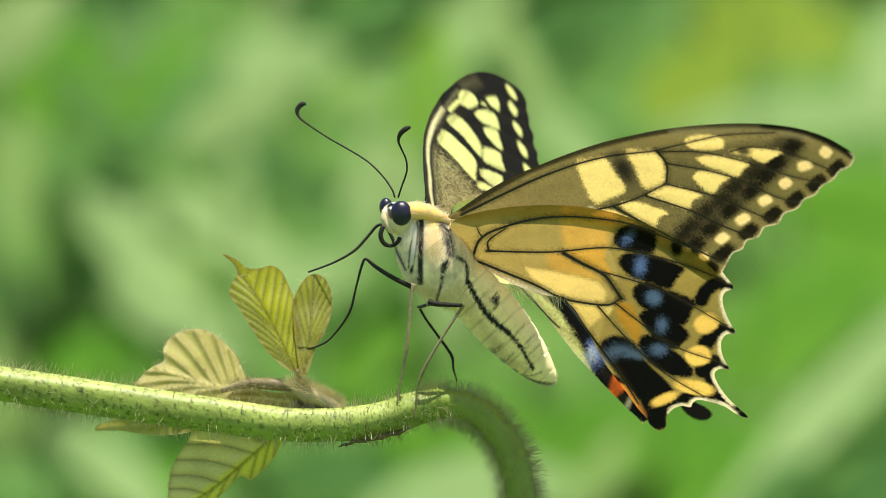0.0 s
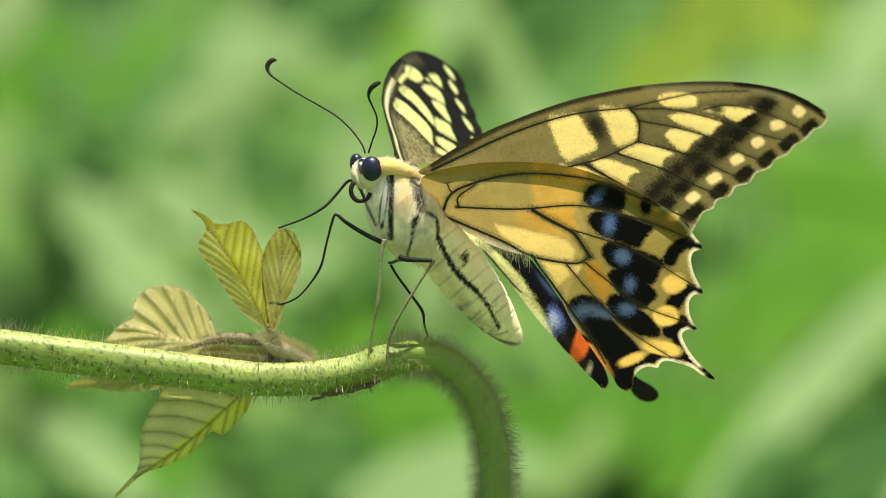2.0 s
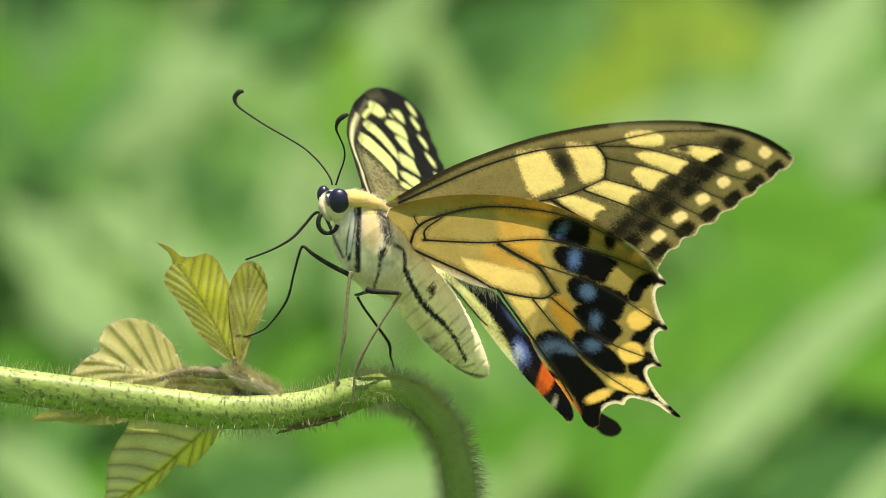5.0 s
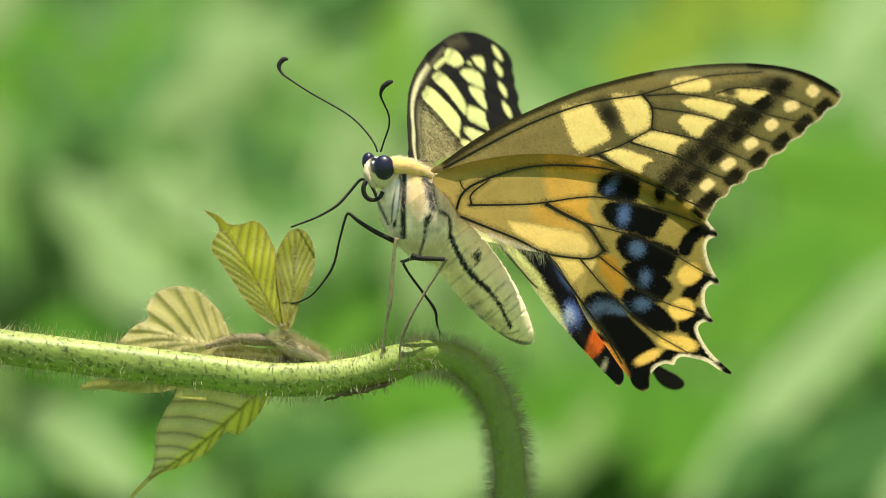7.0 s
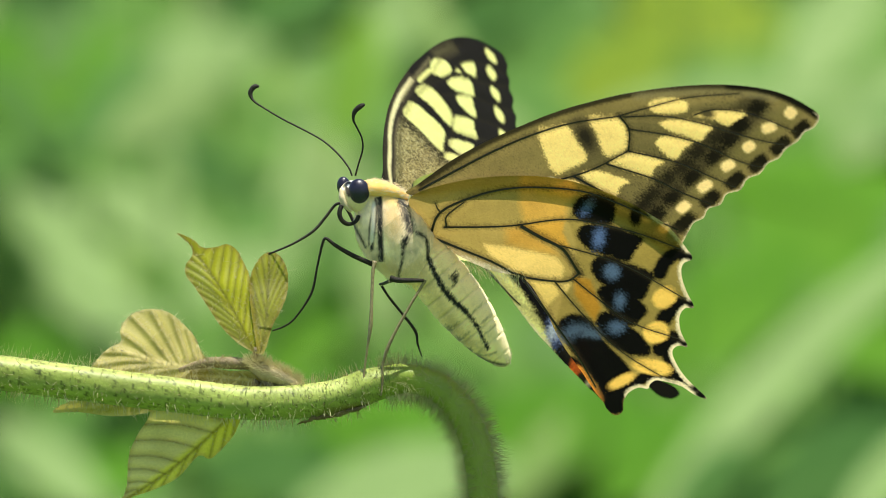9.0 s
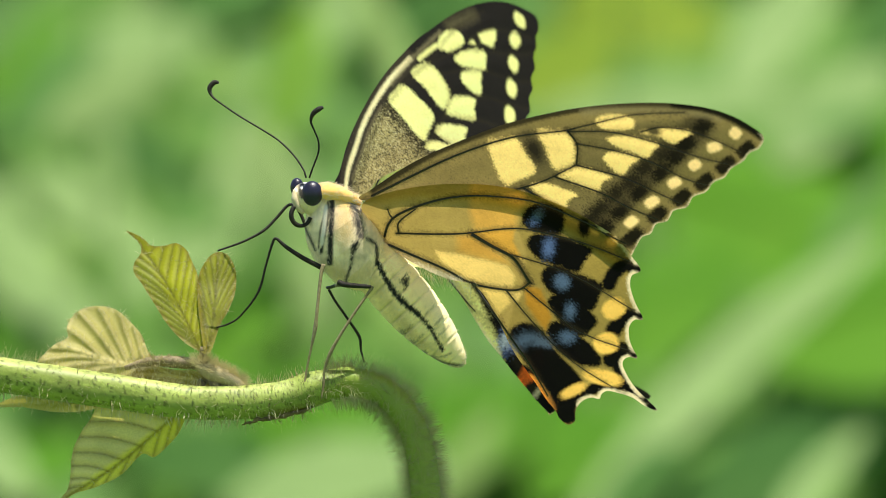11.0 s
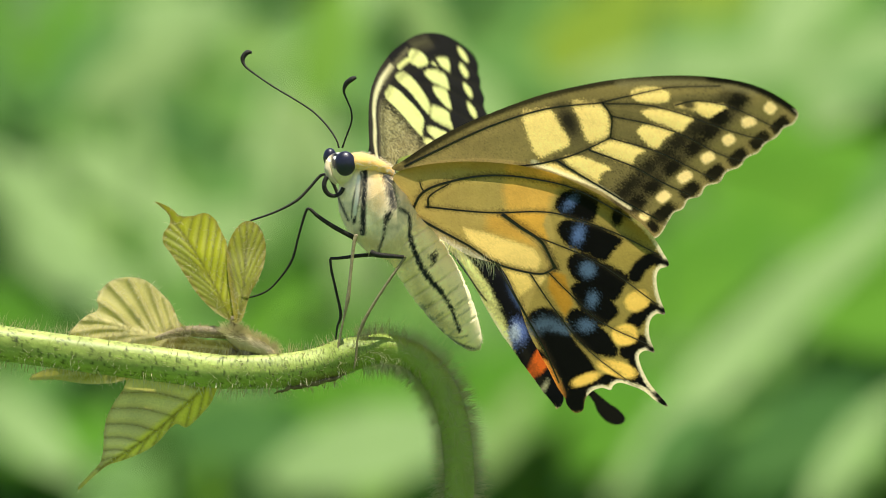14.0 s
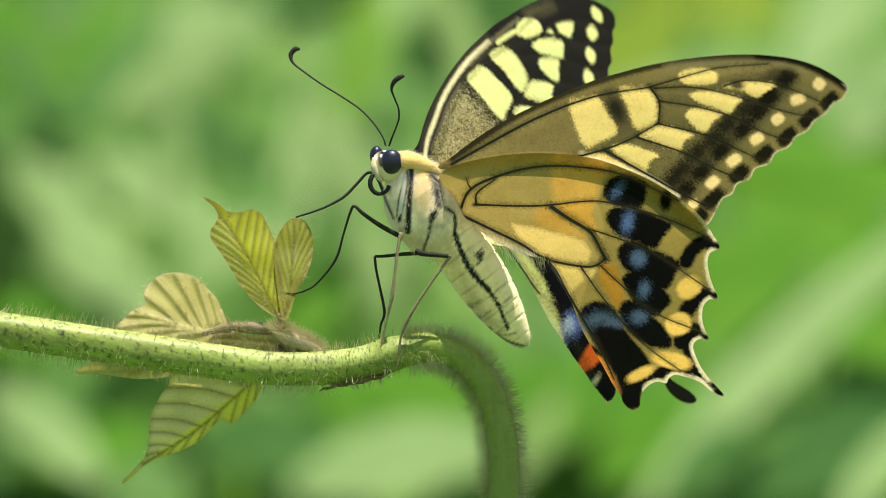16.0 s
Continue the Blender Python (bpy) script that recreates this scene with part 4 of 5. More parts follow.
def hind(p, upper):
    a = Paint(p, rgb(166, 143, 76), 33)
    if upper:
        a.c[:] = rgb(255, 242, 160)
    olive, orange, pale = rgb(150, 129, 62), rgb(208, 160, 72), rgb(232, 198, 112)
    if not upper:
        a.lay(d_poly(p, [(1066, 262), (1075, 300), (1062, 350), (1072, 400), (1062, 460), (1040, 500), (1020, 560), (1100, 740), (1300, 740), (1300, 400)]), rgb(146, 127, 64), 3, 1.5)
        # orange and pale patches: pigment mixed with sunlight showing through the wing, as colour
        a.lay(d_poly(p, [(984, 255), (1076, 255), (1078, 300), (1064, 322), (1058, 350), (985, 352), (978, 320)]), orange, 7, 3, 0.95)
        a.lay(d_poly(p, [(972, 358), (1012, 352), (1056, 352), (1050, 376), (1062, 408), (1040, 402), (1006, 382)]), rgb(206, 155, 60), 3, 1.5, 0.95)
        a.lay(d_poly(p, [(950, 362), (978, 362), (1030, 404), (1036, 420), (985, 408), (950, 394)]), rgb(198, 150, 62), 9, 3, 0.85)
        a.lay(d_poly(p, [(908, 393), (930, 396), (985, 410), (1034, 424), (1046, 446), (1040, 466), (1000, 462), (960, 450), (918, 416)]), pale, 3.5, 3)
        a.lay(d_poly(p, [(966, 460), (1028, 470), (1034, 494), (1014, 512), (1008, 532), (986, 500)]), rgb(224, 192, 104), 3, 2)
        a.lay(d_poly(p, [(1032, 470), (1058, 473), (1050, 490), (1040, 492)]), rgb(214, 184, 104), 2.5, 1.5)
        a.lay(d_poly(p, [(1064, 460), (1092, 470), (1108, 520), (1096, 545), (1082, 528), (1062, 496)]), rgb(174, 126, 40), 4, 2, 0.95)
        a.lay(d_ellipse(p, 1200, 425, 34, 22, -40), rgb(160, 138, 66), 9, 3, 0.7)
    dark = rgb(12, 11, 11)
    for cell, blue in hind_cells():
        a.lay(d_poly(p, cell, 4), dark, 2.4, 3)
    if upper:
        a.lay(d_line(p, [(1120, 330), (1150, 420), (1150, 520), (1100, 590)], 70), dark, 5, 3)
    for i, (cell, blue) in enumerate(hind_cells()):
        # the first two are painted bluer to offset the forewing's shade on them
        a.lay(d_ellipse(p, blue[0], blue[1], blue[2] * 0.85, blue[3] * 0.85, blue[4] + 15) + 2, rgb(98, 124, 168) if i < 2 else BLUE, 6, 5, 0.66)
    big = d_poly(p, [(1026, 558), (1040, 536), (1066, 530), (1092, 544), (1110, 580), (1140, 620), (1156, 655), (1128, 676), (1134, 722), (1100, 720), (1090, 670), (1062, 620), (1045, 590)], 4)
    a.lay(big, dark, 3, 2.5)
    a.lay(d_line(p, [(1038, 572), (1062, 560), (1094, 568)], 20), rgb(84, 104, 122), 8, 8, 0.7)
    a.lay(d_poly(p, [(1056, 590), (1100, 582), (1150, 650), (1128, 676), (1100, 700), (1085, 640)], 3), dark, 5, 3)
    a.lay(d_ellipse(p, 1182, 350, 11, 20, 8), dark, 3, 2)
    a.lay(d_line(p, [(1216, 460), (1226, 442), (1248, 426), (1272, 436)], 26), dark, 3, 2)
    a.lay(d_line(p, [(1218, 546), (1240, 520), (1270, 523)], 29), dark, 3, 2)
    a.lay(d_line(p, [(1208, 602), (1224, 582), (1252, 595)], 32), dark, 3, 2)
    a.lay(d_line(p, [(1218, 606), (1226, 642), (1276, 700)], 21), dark, 3, 2)
    a.lay(d_line(p, [(1116, 716), (1130, 687), (1165, 662), (1210, 651), (1244, 664), (1279, 702)], 22), dark, 2.5, 1.5)
    for s in ((1222, 505, 23, 18, -35), (1203, 570, 23, 20, -20), (1190, 637, 34, 15, 14), (1134, 662, 26, 10, -28)):
        a.lay(d_window(p, *s, 2.4), rgb(234, 190, 90), 2.5, 1.6)
    rim = d_poly(p, curve(HIND_RIM, 5, True))
    a.lay(np.maximum(-(rim + 6), 1205 - p[:, 0]), CREAM, 2, 2, 0.9)
    a.lay(np.maximum(-(rim + 6), np.maximum(1136 - p[:, 0], 655 - p[:, 1])), CREAM, 2, 2, 0.9)
    for x, y, r in ((1271, 433, 9), (1268, 519, 9), (1251, 594, 9), (1272, 696, 12), (1262, 684, 9)):
        a.lay(d_ellipse(p, x, y, r, r * 0.7, 40), dark, 3, 1.5)
    if upper:
        yellow = rgb(255, 240, 150)
        a.lay(d_poly(p, [(960, 440), (1060, 440), (1060, 600), (1030, 600)]), yellow, 3, 1)
        a.lay(d_poly(p, [(1056, 632), (1046, 584), (1028, 530), (1004, 474), (986, 434), (1060, 430), (1150, 470), (1160, 600), (1135, 735), (1095, 722), (1064, 650)]), dark, 3, 2.5)
        a.lay(d_ellipse(p, 1066, 604, 17, 14, 62), rgb(110, 126, 190), 7, 5, 0.95)
        a.lay(d_ellipse(p, 1060, 602, 9, 7, 62), rgb(226, 230, 244), 5, 4, 0.9)
        a.lay(d_ellipse(p, 1086, 560, 22, 12, 50), rgb(70, 84, 120), 7, 4, 0.8)
        a.lay(d_window(p, 1100, 654, 15, 26, 62, 2.4), rgb(238, 104, 34), 2.5, 1.6)
        a.lay(d_line(p, [(1010, 530), (1030, 578), (1050, 614)], 5), CREAM, 2, 1.5, 0.9)
        a.lay(d_ellipse(p, 1098, 692, 4, 6, 40), CREAM, 3, 1.5, 0.8)
    else:
        a.lay(d_line(p, [(796, 338), (806, 352), (816, 374)], 9), rgb(40, 35, 26), 4, 3, 0.8)
        # shaded fold at the inner margin, darkened in the colour
        a.lay(d_poly(p, [(785, 330), (815, 374), (870, 402), (930, 436), (966, 458), (940, 470), (860, 430), (800, 380)]), rgb(150, 138, 102), 7, 3, 0.75)
        a.lay(d_line(p, [(868, 424), (905, 440), (945, 452)], 13), rgb(226, 214, 180), 5, 5, 0.8)
        a.lay(d_poly(p, [(1034, 610), (1058, 612), (1070, 630), (1046, 640)], 3), dark, 3, 2)
        a.lay(d_poly(p, [(1046, 640), (1066, 630), (1096, 690), (1086, 696)], 3), rgb(222, 140, 52), 4, 2)
    return a.c


FORE_VEINS = [([(783, 300), (850, 262), (950, 209), (1050, 171), (1150, 154)], 5), ([(1000, 280), (1060, 265), (1110, 247), (1165, 217)], 4),
              ([(1150, 154), (1167, 180), (1166, 217)], 5), ([(1152, 153), (1195, 140), (1270, 120), (1360, 113)], 3),
              ([(1155, 156), (1225, 154), (1290, 166), (1340, 181), (1402, 198), (1450, 206)], 3), ([(1280, 152), (1320, 142), (1380, 150), (1460, 182)], 3),
              ([(1167, 178), (1240, 189), (1300, 206), (1360, 234), (1412, 248)], 3), ([(1166, 217), (1250, 236), (1310, 262), (1370, 290)], 3),
              ([(1128, 240), (1210, 266), (1260, 292), (1328, 322)], 4), ([(1070, 262), (1150, 306), (1200, 336), (1270, 374)], 5)]
HIND_VEINS = [([(815, 375), (836, 330), (895, 303), (960, 289), (1030, 289), (1110, 303), (1205, 350)], 5), ([(837, 329), (832, 322), (829, 312)], 3),
              ([(846, 356), (848, 336), (880, 312)], 4), ([(842, 357), (930, 359), (978, 357), (1040, 350), (1090, 354), (1180, 382), (1258, 418)], 4)]
HIND_VEINS += [([(978, 359), (1010, 382), (1044, 404), (1058, 425), (1072, 456)], 9), ([(1040, 400), (1085, 415), (1160, 446), (1258, 508)], 3),
              ([(790, 368), (815, 374), (860, 396), (920, 427), (966, 456), (1020, 468), (1052, 469), (1073, 456)], 6), ([(1062, 466), (1100, 500), (1160, 548), (1246, 584)], 3),
              ([(1028, 469), (1070, 525), (1140, 604), (1230, 674)], 3), ([(968, 454), (994, 492), (1022, 542), (1060, 606), (1096, 694)], 5), ([(1050, 410), (1066, 440), (1076, 458)], 4)]


def camber(p, sign):
    """The wing's gentle bow, in drawing units."""
    u, v = (p[:, 0] - 775) / 700, (p[:, 1] - 297) / 400
    return sign * (10 * u * (1 - u) - 4 * v * v + 3 * np.sin(9 * v + 3 * u))


def front_roll(p):
    """How far the front edge of a forewing rolls over, 0 to 1."""
    d = np.maximum(d_line(p, [(775, 297), (850, 241), (950, 186), (1050, 143), (1150, 115), (1250, 100)], 0), 0)
    return np.exp(-(d / 60) ** 2) * np.clip((1300 - p[:, 0]) / 350, 0, 1) * np.clip((p[:, 0] - 840) / 130, 0, 1)


def aged(p, cols, veins, upper, rim):
    """Dark scales that feather out along the veins, cloudy wear and single odd scales."""
    a = Paint(p, (0, 0, 0), 61)
    a.c = cols
    for line, w in veins:
        a.lay(d_line(p, line, w * 2.0, 3), rgb(52, 45, 30), 3.6, 3.4, 0.38 if upper else 0.6)
    cloud = np.array([noise.noise(Vector((float(x) * 0.012, float(y) * 0.03, 2))) + 0.6 * noise.noise(Vector((float(x) * 0.05, float(y) * 0.07, 5))) for x, y in p])
    a.c *= (1 + 0.13 * cloud + 0.055 * a.grit)[:, None]
    near_root = np.clip(1 - (p[:, 0] - 780) / 330, 0, 1)
    odd = (a.rng.random(len(p)) < 0.05 + 0.16 * near_root)[:, None]
    a.c = np.where(odd, a.c * a.rng.uniform(0.8, 1.16, (len(p), 1)), a.c)
    return np.clip(a.c, 0.003, 0.95)


def anal_fold(p):
    """The trough that the inner margin of a far hindwing is folded into, in drawing units."""
    s = np.maximum(d_line(p, [(966, 452), (1006, 515), (1031, 578), (1067, 645), (1097, 700), (1116, 729)], 0), 0)
    return FOLD * (s / 70) * np.exp(1 - s / 70) * np.clip((p[:, 1] - 430) / 90, 0, 1) * np.clip((1180 - p[:, 0]) / 60, 0, 1)


FOLD, COSTA = 40.0, 12.0


def wing(kind, upper, body):
    rim = curve((far_rim() if upper else FORE_RIM) if kind == "forewing" else HIND_RIM, 5, True)
    p, f = sheet(rim, 1.7)
    lift = 0.0 if kind == "forewing" else (-7.0 if upper else 5.0)
    cam_sign = -1 if upper else 1
    ridge = np.full(len(p), 1e9)
    veins = FORE_VEINS if kind == "forewing" else HIND_VEINS
    for line, w in veins:
        ridge = np.minimum(ridge, d_line(p, line, 0, 3))
    bow = (lambda q: camber(q, cam_sign) + (anal_fold(q) if upper and kind == "hindwing" else 0)
           - (COSTA * front_roll(q) if upper and kind == "forewing" else 0)
           - (7 * np.clip(-d_poly(q, HIND_RIM) / 18, 0, 1) if kind == "forewing" and not upper else 0))    # the forewing tucks in behind the hindwing
    h = lift + bow(p) - 1.6 * (1 - np.exp(-(ridge / 12) ** 2)) * cam_sign
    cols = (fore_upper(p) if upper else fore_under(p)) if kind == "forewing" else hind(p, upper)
    cols = aged(p, cols, veins, upper, rim)
    side = "black and yellow upper side" if upper else "olive yellow underside"
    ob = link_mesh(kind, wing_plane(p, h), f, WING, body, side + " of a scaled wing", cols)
    for i, (line, w) in enumerate(veins):
        if upper and (kind == "forewing" or i in (6, 7, 8)):
            continue
        if upper and kind == "hindwing" and i == 9:
            line = line[:3]
        c = curve(line, 4)
        c = c[d_poly(c, rim) < -2.5]
        top = lift + bow(c)
        wide = np.linspace(w * 1.2, w * 0.7, len(line)) * (0.3 if upper else 0.38) * U
        pts = wing_plane(c, top + cam_sign * 0.2)
        v, vf = tube(pts, np.interp(np.linspace(0, 1, len(pts)), np.linspace(0, 1, len(wide)), wide), 6, 1)
        link_mesh("vein", v, vf, VEIN, ob)
    if kind == "hindwing" and upper:
        # the tail turns its flat side outwards
        t_rim = curve([(0, -14), (40, -8), (90, -7), (130, -10), (160, -18), (190, -19), (208, -10), (210, 4), (198, 17), (170, 20), (135, 12), (90, 8), (40, 9), (0, 16)], 5, True)
        q, tf = sheet(t_rim, 2.0)
        turn = radians(78) * np.clip(q[:, 0] / 90, 0, 1)
        tp = np.stack([1262 + 0.8 * q[:, 0] - 0.6 * q[:, 1] * np.cos(turn), 680 + 0.6 * q[:, 0] + 0.8 * q[:, 1] * np.cos(turn)], 1)
        rise = q[:, 1] * np.sin(turn) + 10 * np.clip(q[:, 0] / 120, 0, 1)
        link_mesh("tail", wing_plane(tp, lift + camber(tp, cam_sign) + rise), tf, WING, ob, "black club-shaped tail", np.tile(rgb(20, 18, 16), (len(tp), 1)))
    if kind == "hindwing" and not upper:
        rng = np.random.default_rng(71)
        verts, faces = [], []
        for k in range(170):
            t = rng.random()
            foot = np.array((872 + 96 * t, 424 + 34 * t)) + rng.normal(0, 5, 2)
            tip = foot + np.array((6, 16)) * rng.uniform(0.5, 1.5) + rng.normal(0, 5, 2)
            a, b = wing_plane([foot, tip], np.array((lift + 1, lift + rng.uniform(2, 12))))
            spike(verts, faces, a, b, 0.3 * U, rng.normal(0, 0.6 * U, 3))
        tagged(link_mesh("margin_hairs", np.array(verts), faces, FUR, ob, "silky pale hairs along the inner margin", smooth=False), kind="stuff")
    return ob


LEAN = radians(-1.0)


def on_body(u, v, depth):
    """From the upright drawing of the body to the butterfly's own space."""
    x, z = u - 730, 382 - v
    return np.array((x * math.cos(LEAN) - z * math.sin(LEAN), depth, x * math.sin(LEAN) + z * math.cos(LEAN))) * U


def mid_depth(u):
    return 36 + 0.43 * (u - 718)


def lathe(axis, radii, squash, sides=40, n=10):
    """A body of round sections along a bent axis, squashed across the view."""
    pts = [on_body(u, v, mid_depth(u) + d) for u, v, d in axis]
    return tube(pts, [r * U for r in radii], sides, n, squash)


def drawing_of(v):
    x, z = v[:, 0] / U, v[:, 2] / U
    return np.stack([x * math.cos(LEAN) + z * math.sin(LEAN) + 730, 382 - (-x * math.sin(LEAN) + z * math.cos(LEAN))], 1)


def fur(name, body, v, f, lengths, lean, count, material, label, seed, keep=None):
    """Fine hair that grows out of a surface."""
    rng = np.random.default_rng(seed)
    verts, faces = [], []
    c = v.mean(0)
    quads = [q for q in f if len(q) == 4]
    for i in rng.integers(0, len(quads), count):
        a, b, cc, d = (v[k] for k in quads[i])
        foot = a + (b - a) * rng.random() + (d - a) * rng.random()
        if keep is not None and not keep(foot):
            continue
        n = np.cross(b - a, d - a)
        n /= np.linalg.norm(n) + 1e-15
        if n.dot(foot - c) < 0:
            n = -n
        ln = U * rng.uniform(*lengths)
        spike(verts, faces, foot, foot + (n * 0.4 + np.array(lean) + rng.normal(0, 0.2, 3)) * ln, 0.3 * U, rng.normal(0, 0.1, 3) * ln)
    return tagged(link_mesh(name, np.array(verts), faces, material, body, label, smooth=False), kind="stuff")


def butterfly():
    fly = new("butterfly")
    tagged(fly, "yellow and black swallowtail butterfly with raised wings perching on a vine", "butterfly")
    moving = {}
    # thorax
    v, f = lathe([(650, 384, 0), (666, 398, 0), (686, 428, 0), (706, 460, 0), (730, 490, 0), (758, 516, 0)], [22, 40, 57, 63, 58, 40], 0.8, 110, 24)
    d = drawing_of(v)
    a = Paint(d, rgb(234, 212, 170), 41)
    mottle = np.array([noise.noise(Vector((float(x) * 0.05, float(y) * 0.03, 1))) + 0.5 * noise.noise(Vector((float(x) * 0.16, float(y) * 0.1, 4))) for x, y in d])
    a.c *= (1 + 0.5 * mottle)[:, None]
    # shade under the thorax towards the waist, painted in tan
    a.lay(d_line(d, [(690, 512), (720, 520), (748, 512)], 26), rgb(190, 160, 108), 9, 4, 0.6)
    a.lay(d_line(d, [(660, 365), (690, 375), (725, 388)], 34), rgb(246, 206, 110), 8, 2, 0.9)
    a.lay(d_line(d, [(620, 400), (637, 437), (653, 472)], 5), rgb(60, 52, 40), 2, 1)
    a.lay(d_ellipse(d, 704, 425, 15, 42, 2), rgb(220, 180, 104), 9, 5, 0.6)
    a.lay(d_line(d, [(683, 386), (681, 440), (679, 496)], 10), BLACK, 1.6, 1.4)
    a.lay(d_line(d, [(676, 388), (664, 430), (659, 470)], 3), rgb(50, 46, 40), 1.2, 0.6)
    a.lay(d_line(d, [(677, 392), (674, 430), (665, 474)], 3), rgb(50, 46, 40), 1.2, 0.6)
    a.lay(d_line(d, [(672, 396), (669, 430), (665, 462)], 6), rgb(218, 208, 188), 1.6, 0.8)
    a.lay(d_ellipse(d, 664, 474, 3, 6, 10), BLACK, 1.5, 0.8)
    a.lay(d_line(d, [(720, 390), (728, 412), (733, 446)], 17), rgb(62, 57, 52), 4, 4, 0.95)
    a.lay(d_line(d, [(718, 396), (731, 404), (738, 398)], 6), BLACK, 2, 2, 0.9)
    a.lay(d_line(d, [(728, 420), (735, 444)], 6), BLACK, 2, 2, 0.9)
    a.lay(d_ellipse(d, 723, 467, 6, 11, 30), rgb(24, 22, 20), 2, 2)
    a.lay(d_line(d, [(720, 476), (714, 507), (705, 532)], 5), rgb(50, 46, 40), 2, 2)
    a.lay(d_line(d, [(745, 453), (761, 465), (763, 500)], 7), rgb(30, 28, 25), 2, 2)
    link_mesh("thorax", v, f, FUZZ, fly, "cream thorax with dark stripes", a.c)
    fur("thorax_fur", fly, v, f, (4, 10), (0.5, 0, -0.9), 1100, FUR, "short cream fur", 42)
    collar, cf = lathe([(655, 370, -8), (675, 371, -10), (700, 378, -8), (728, 389, -4)], [15, 18, 16, 9], 1.7, 20, 6)
    link_mesh("collar", collar, cf, FUZZ, fly, "golden yellow furry collar", np.tile(rgb(244, 194, 100), (len(collar), 1)))
    fur("collar_fur", fly, collar, cf, (4, 9), (0.8, 0, 0.0), 900, FUR, "golden fur", 43)
    # head
    hv, hf = lathe([(616, 375, 0), (624, 376, 0), (640, 380, 0), (656, 388, 0), (668, 396, 0)], [10, 22, 28, 27, 20], 0.85, 64, 14)
    hd = drawing_of(hv)
    ha = Paint(hd, rgb(226, 206, 158), 44)
    ha.lay(d_line(hd, [(618, 352), (640, 350), (664, 358)], 16), rgb(44, 40, 34), 3, 2, 0.9)
    ha.lay(d_line(hd, [(632, 350), (628, 366), (630, 378)], 9), rgb(30, 28, 26), 2, 1, 0.95)
    for x, y in ((623, 350), (619, 367), (631, 363), (634, 352)):
        ha.lay(d_ellipse(hd, x, y, 3.6, 2.8, 30), rgb(246, 244, 232), 1.2, 0.6)
    head = link_mesh("head", hv, hf, FUZZ, fly, "cream furry head", ha.c)
    for nm, u, w, dep, r in (("eye", 648, 373, -22, (19, 15, 22)), ("eye", 621, 362, 18, (12, 12, 17))):
        bm = bmesh.new()
        bmesh.ops.create_uvsphere(bm, u_segments=28, v_segments=18, radius=1)
        c = on_body(u, w, mid_depth(u) + dep)
        for q in bm.verts:
            q.co = Vector(c) + Vector((q.co.x * r[0], q.co.y * r[1], q.co.z * r[2])) * U
        me = bpy.data.meshes.new(nm)
        bm.to_mesh(me)
        bm.free()
        me.polygons.foreach_set("use_smooth", [True] * len(me.polygons))
        me.materials.append(EYEBALL)
        eye = new(nm, me)
        eye.parent, eye["label"] = head, "large glossy black compound eye"
    fv, ff = lathe([(616, 366, -6), (617, 382, -8), (622, 396, -8), (632, 408, -6)], [2, 6, 6, 3], 1.0, 12, 5)
    link_mesh("palp", fv, ff, FUZZ, head, "pale furry palp", np.tile(rgb(206, 188, 146), (len(fv), 1)))
    ring = [(616, 396, -14)] + [(628 - 17 * math.cos(t), 411 - 19 * math.sin(t), -14) for t in np.linspace(0.5, -2.9, 9)]
    rod("proboscis", [on_body(u, w, mid_depth(u) + dd) for u, w, dd in ring], [4.2 * U] * 6 + [3.6 * U] * 4, CHITIN, head, "coiled black proboscis", 8)
    for line in ([(637, 345, 8), (632, 330, 10), (615, 305, 24), (590, 280, 42), (560, 260, 62), (520, 236, 88), (485, 212, 110), (468, 198, 120), (464, 184, 124), (472, 174, 124), (480, 174, 122)],
                 [(643, 345, -6), (650, 325, -10), (659, 300, -16), (659, 280, -22), (652, 262, -28), (646, 246, -32), (650, 232, -34), (660, 224, -36), (668, 221, -36)]):
        k = len(line)
        rad = [1.6 * U] * (k - 4) + [2.2 * U, 4.4 * U, 4.8 * U, 2.4 * U]
        rod("antenna", [on_body(u, w, mid_depth(640) + dd) for u, w, dd in line], rad, CHITIN, fly, "thin black antenna with a hooked club", 8)
    # abdomen, turning at its waist
    waist = on_body(742, 485, mid_depth(742))
    av, af = lathe([(735, 470, 0), (758, 505, 0), (782, 545, 0), (806, 585, 0), (830, 625, 0), (852, 662, 0), (872, 693, 0), (879, 704, 0)],
                   [36, 47, 50, 49, 43, 33, 18, 4], 0.95, 100, 26)
    ad = drawing_of(av)
    t = (ad[:, 0] - 742) * 0.53 + (ad[:, 1] - 485) * 0.85
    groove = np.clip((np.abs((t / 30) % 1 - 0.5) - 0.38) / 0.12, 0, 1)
    rings = np.arange(len(av)) // 100
    hub = np.array([av[rings == k].mean(0) for k in range(rings.max() + 1)])[rings]
    av = hub + (av - hub) * (1 - 0.05 * groove)[:, None]
    av = av - np.array(waist)
    aa = Paint(ad, rgb(255, 228, 160), 45)
    mottle = np.array([noise.noise(Vector((float(x) * 0.045, float(y) * 0.045, 7))) + 0.6 * noise.noise(Vector((float(x) * 0.15, float(y) * 0.15, 3))) for x, y in ad])
    aa.c *= (1 + 0.28 * mottle)[:, None]
    # shade along the belly, painted darker
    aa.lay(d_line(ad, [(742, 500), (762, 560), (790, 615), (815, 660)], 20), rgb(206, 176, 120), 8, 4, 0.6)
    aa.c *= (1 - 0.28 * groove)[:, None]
    # sunlit upper edge, painted brighter
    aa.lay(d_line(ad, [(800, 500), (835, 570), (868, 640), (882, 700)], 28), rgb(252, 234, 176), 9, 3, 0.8)
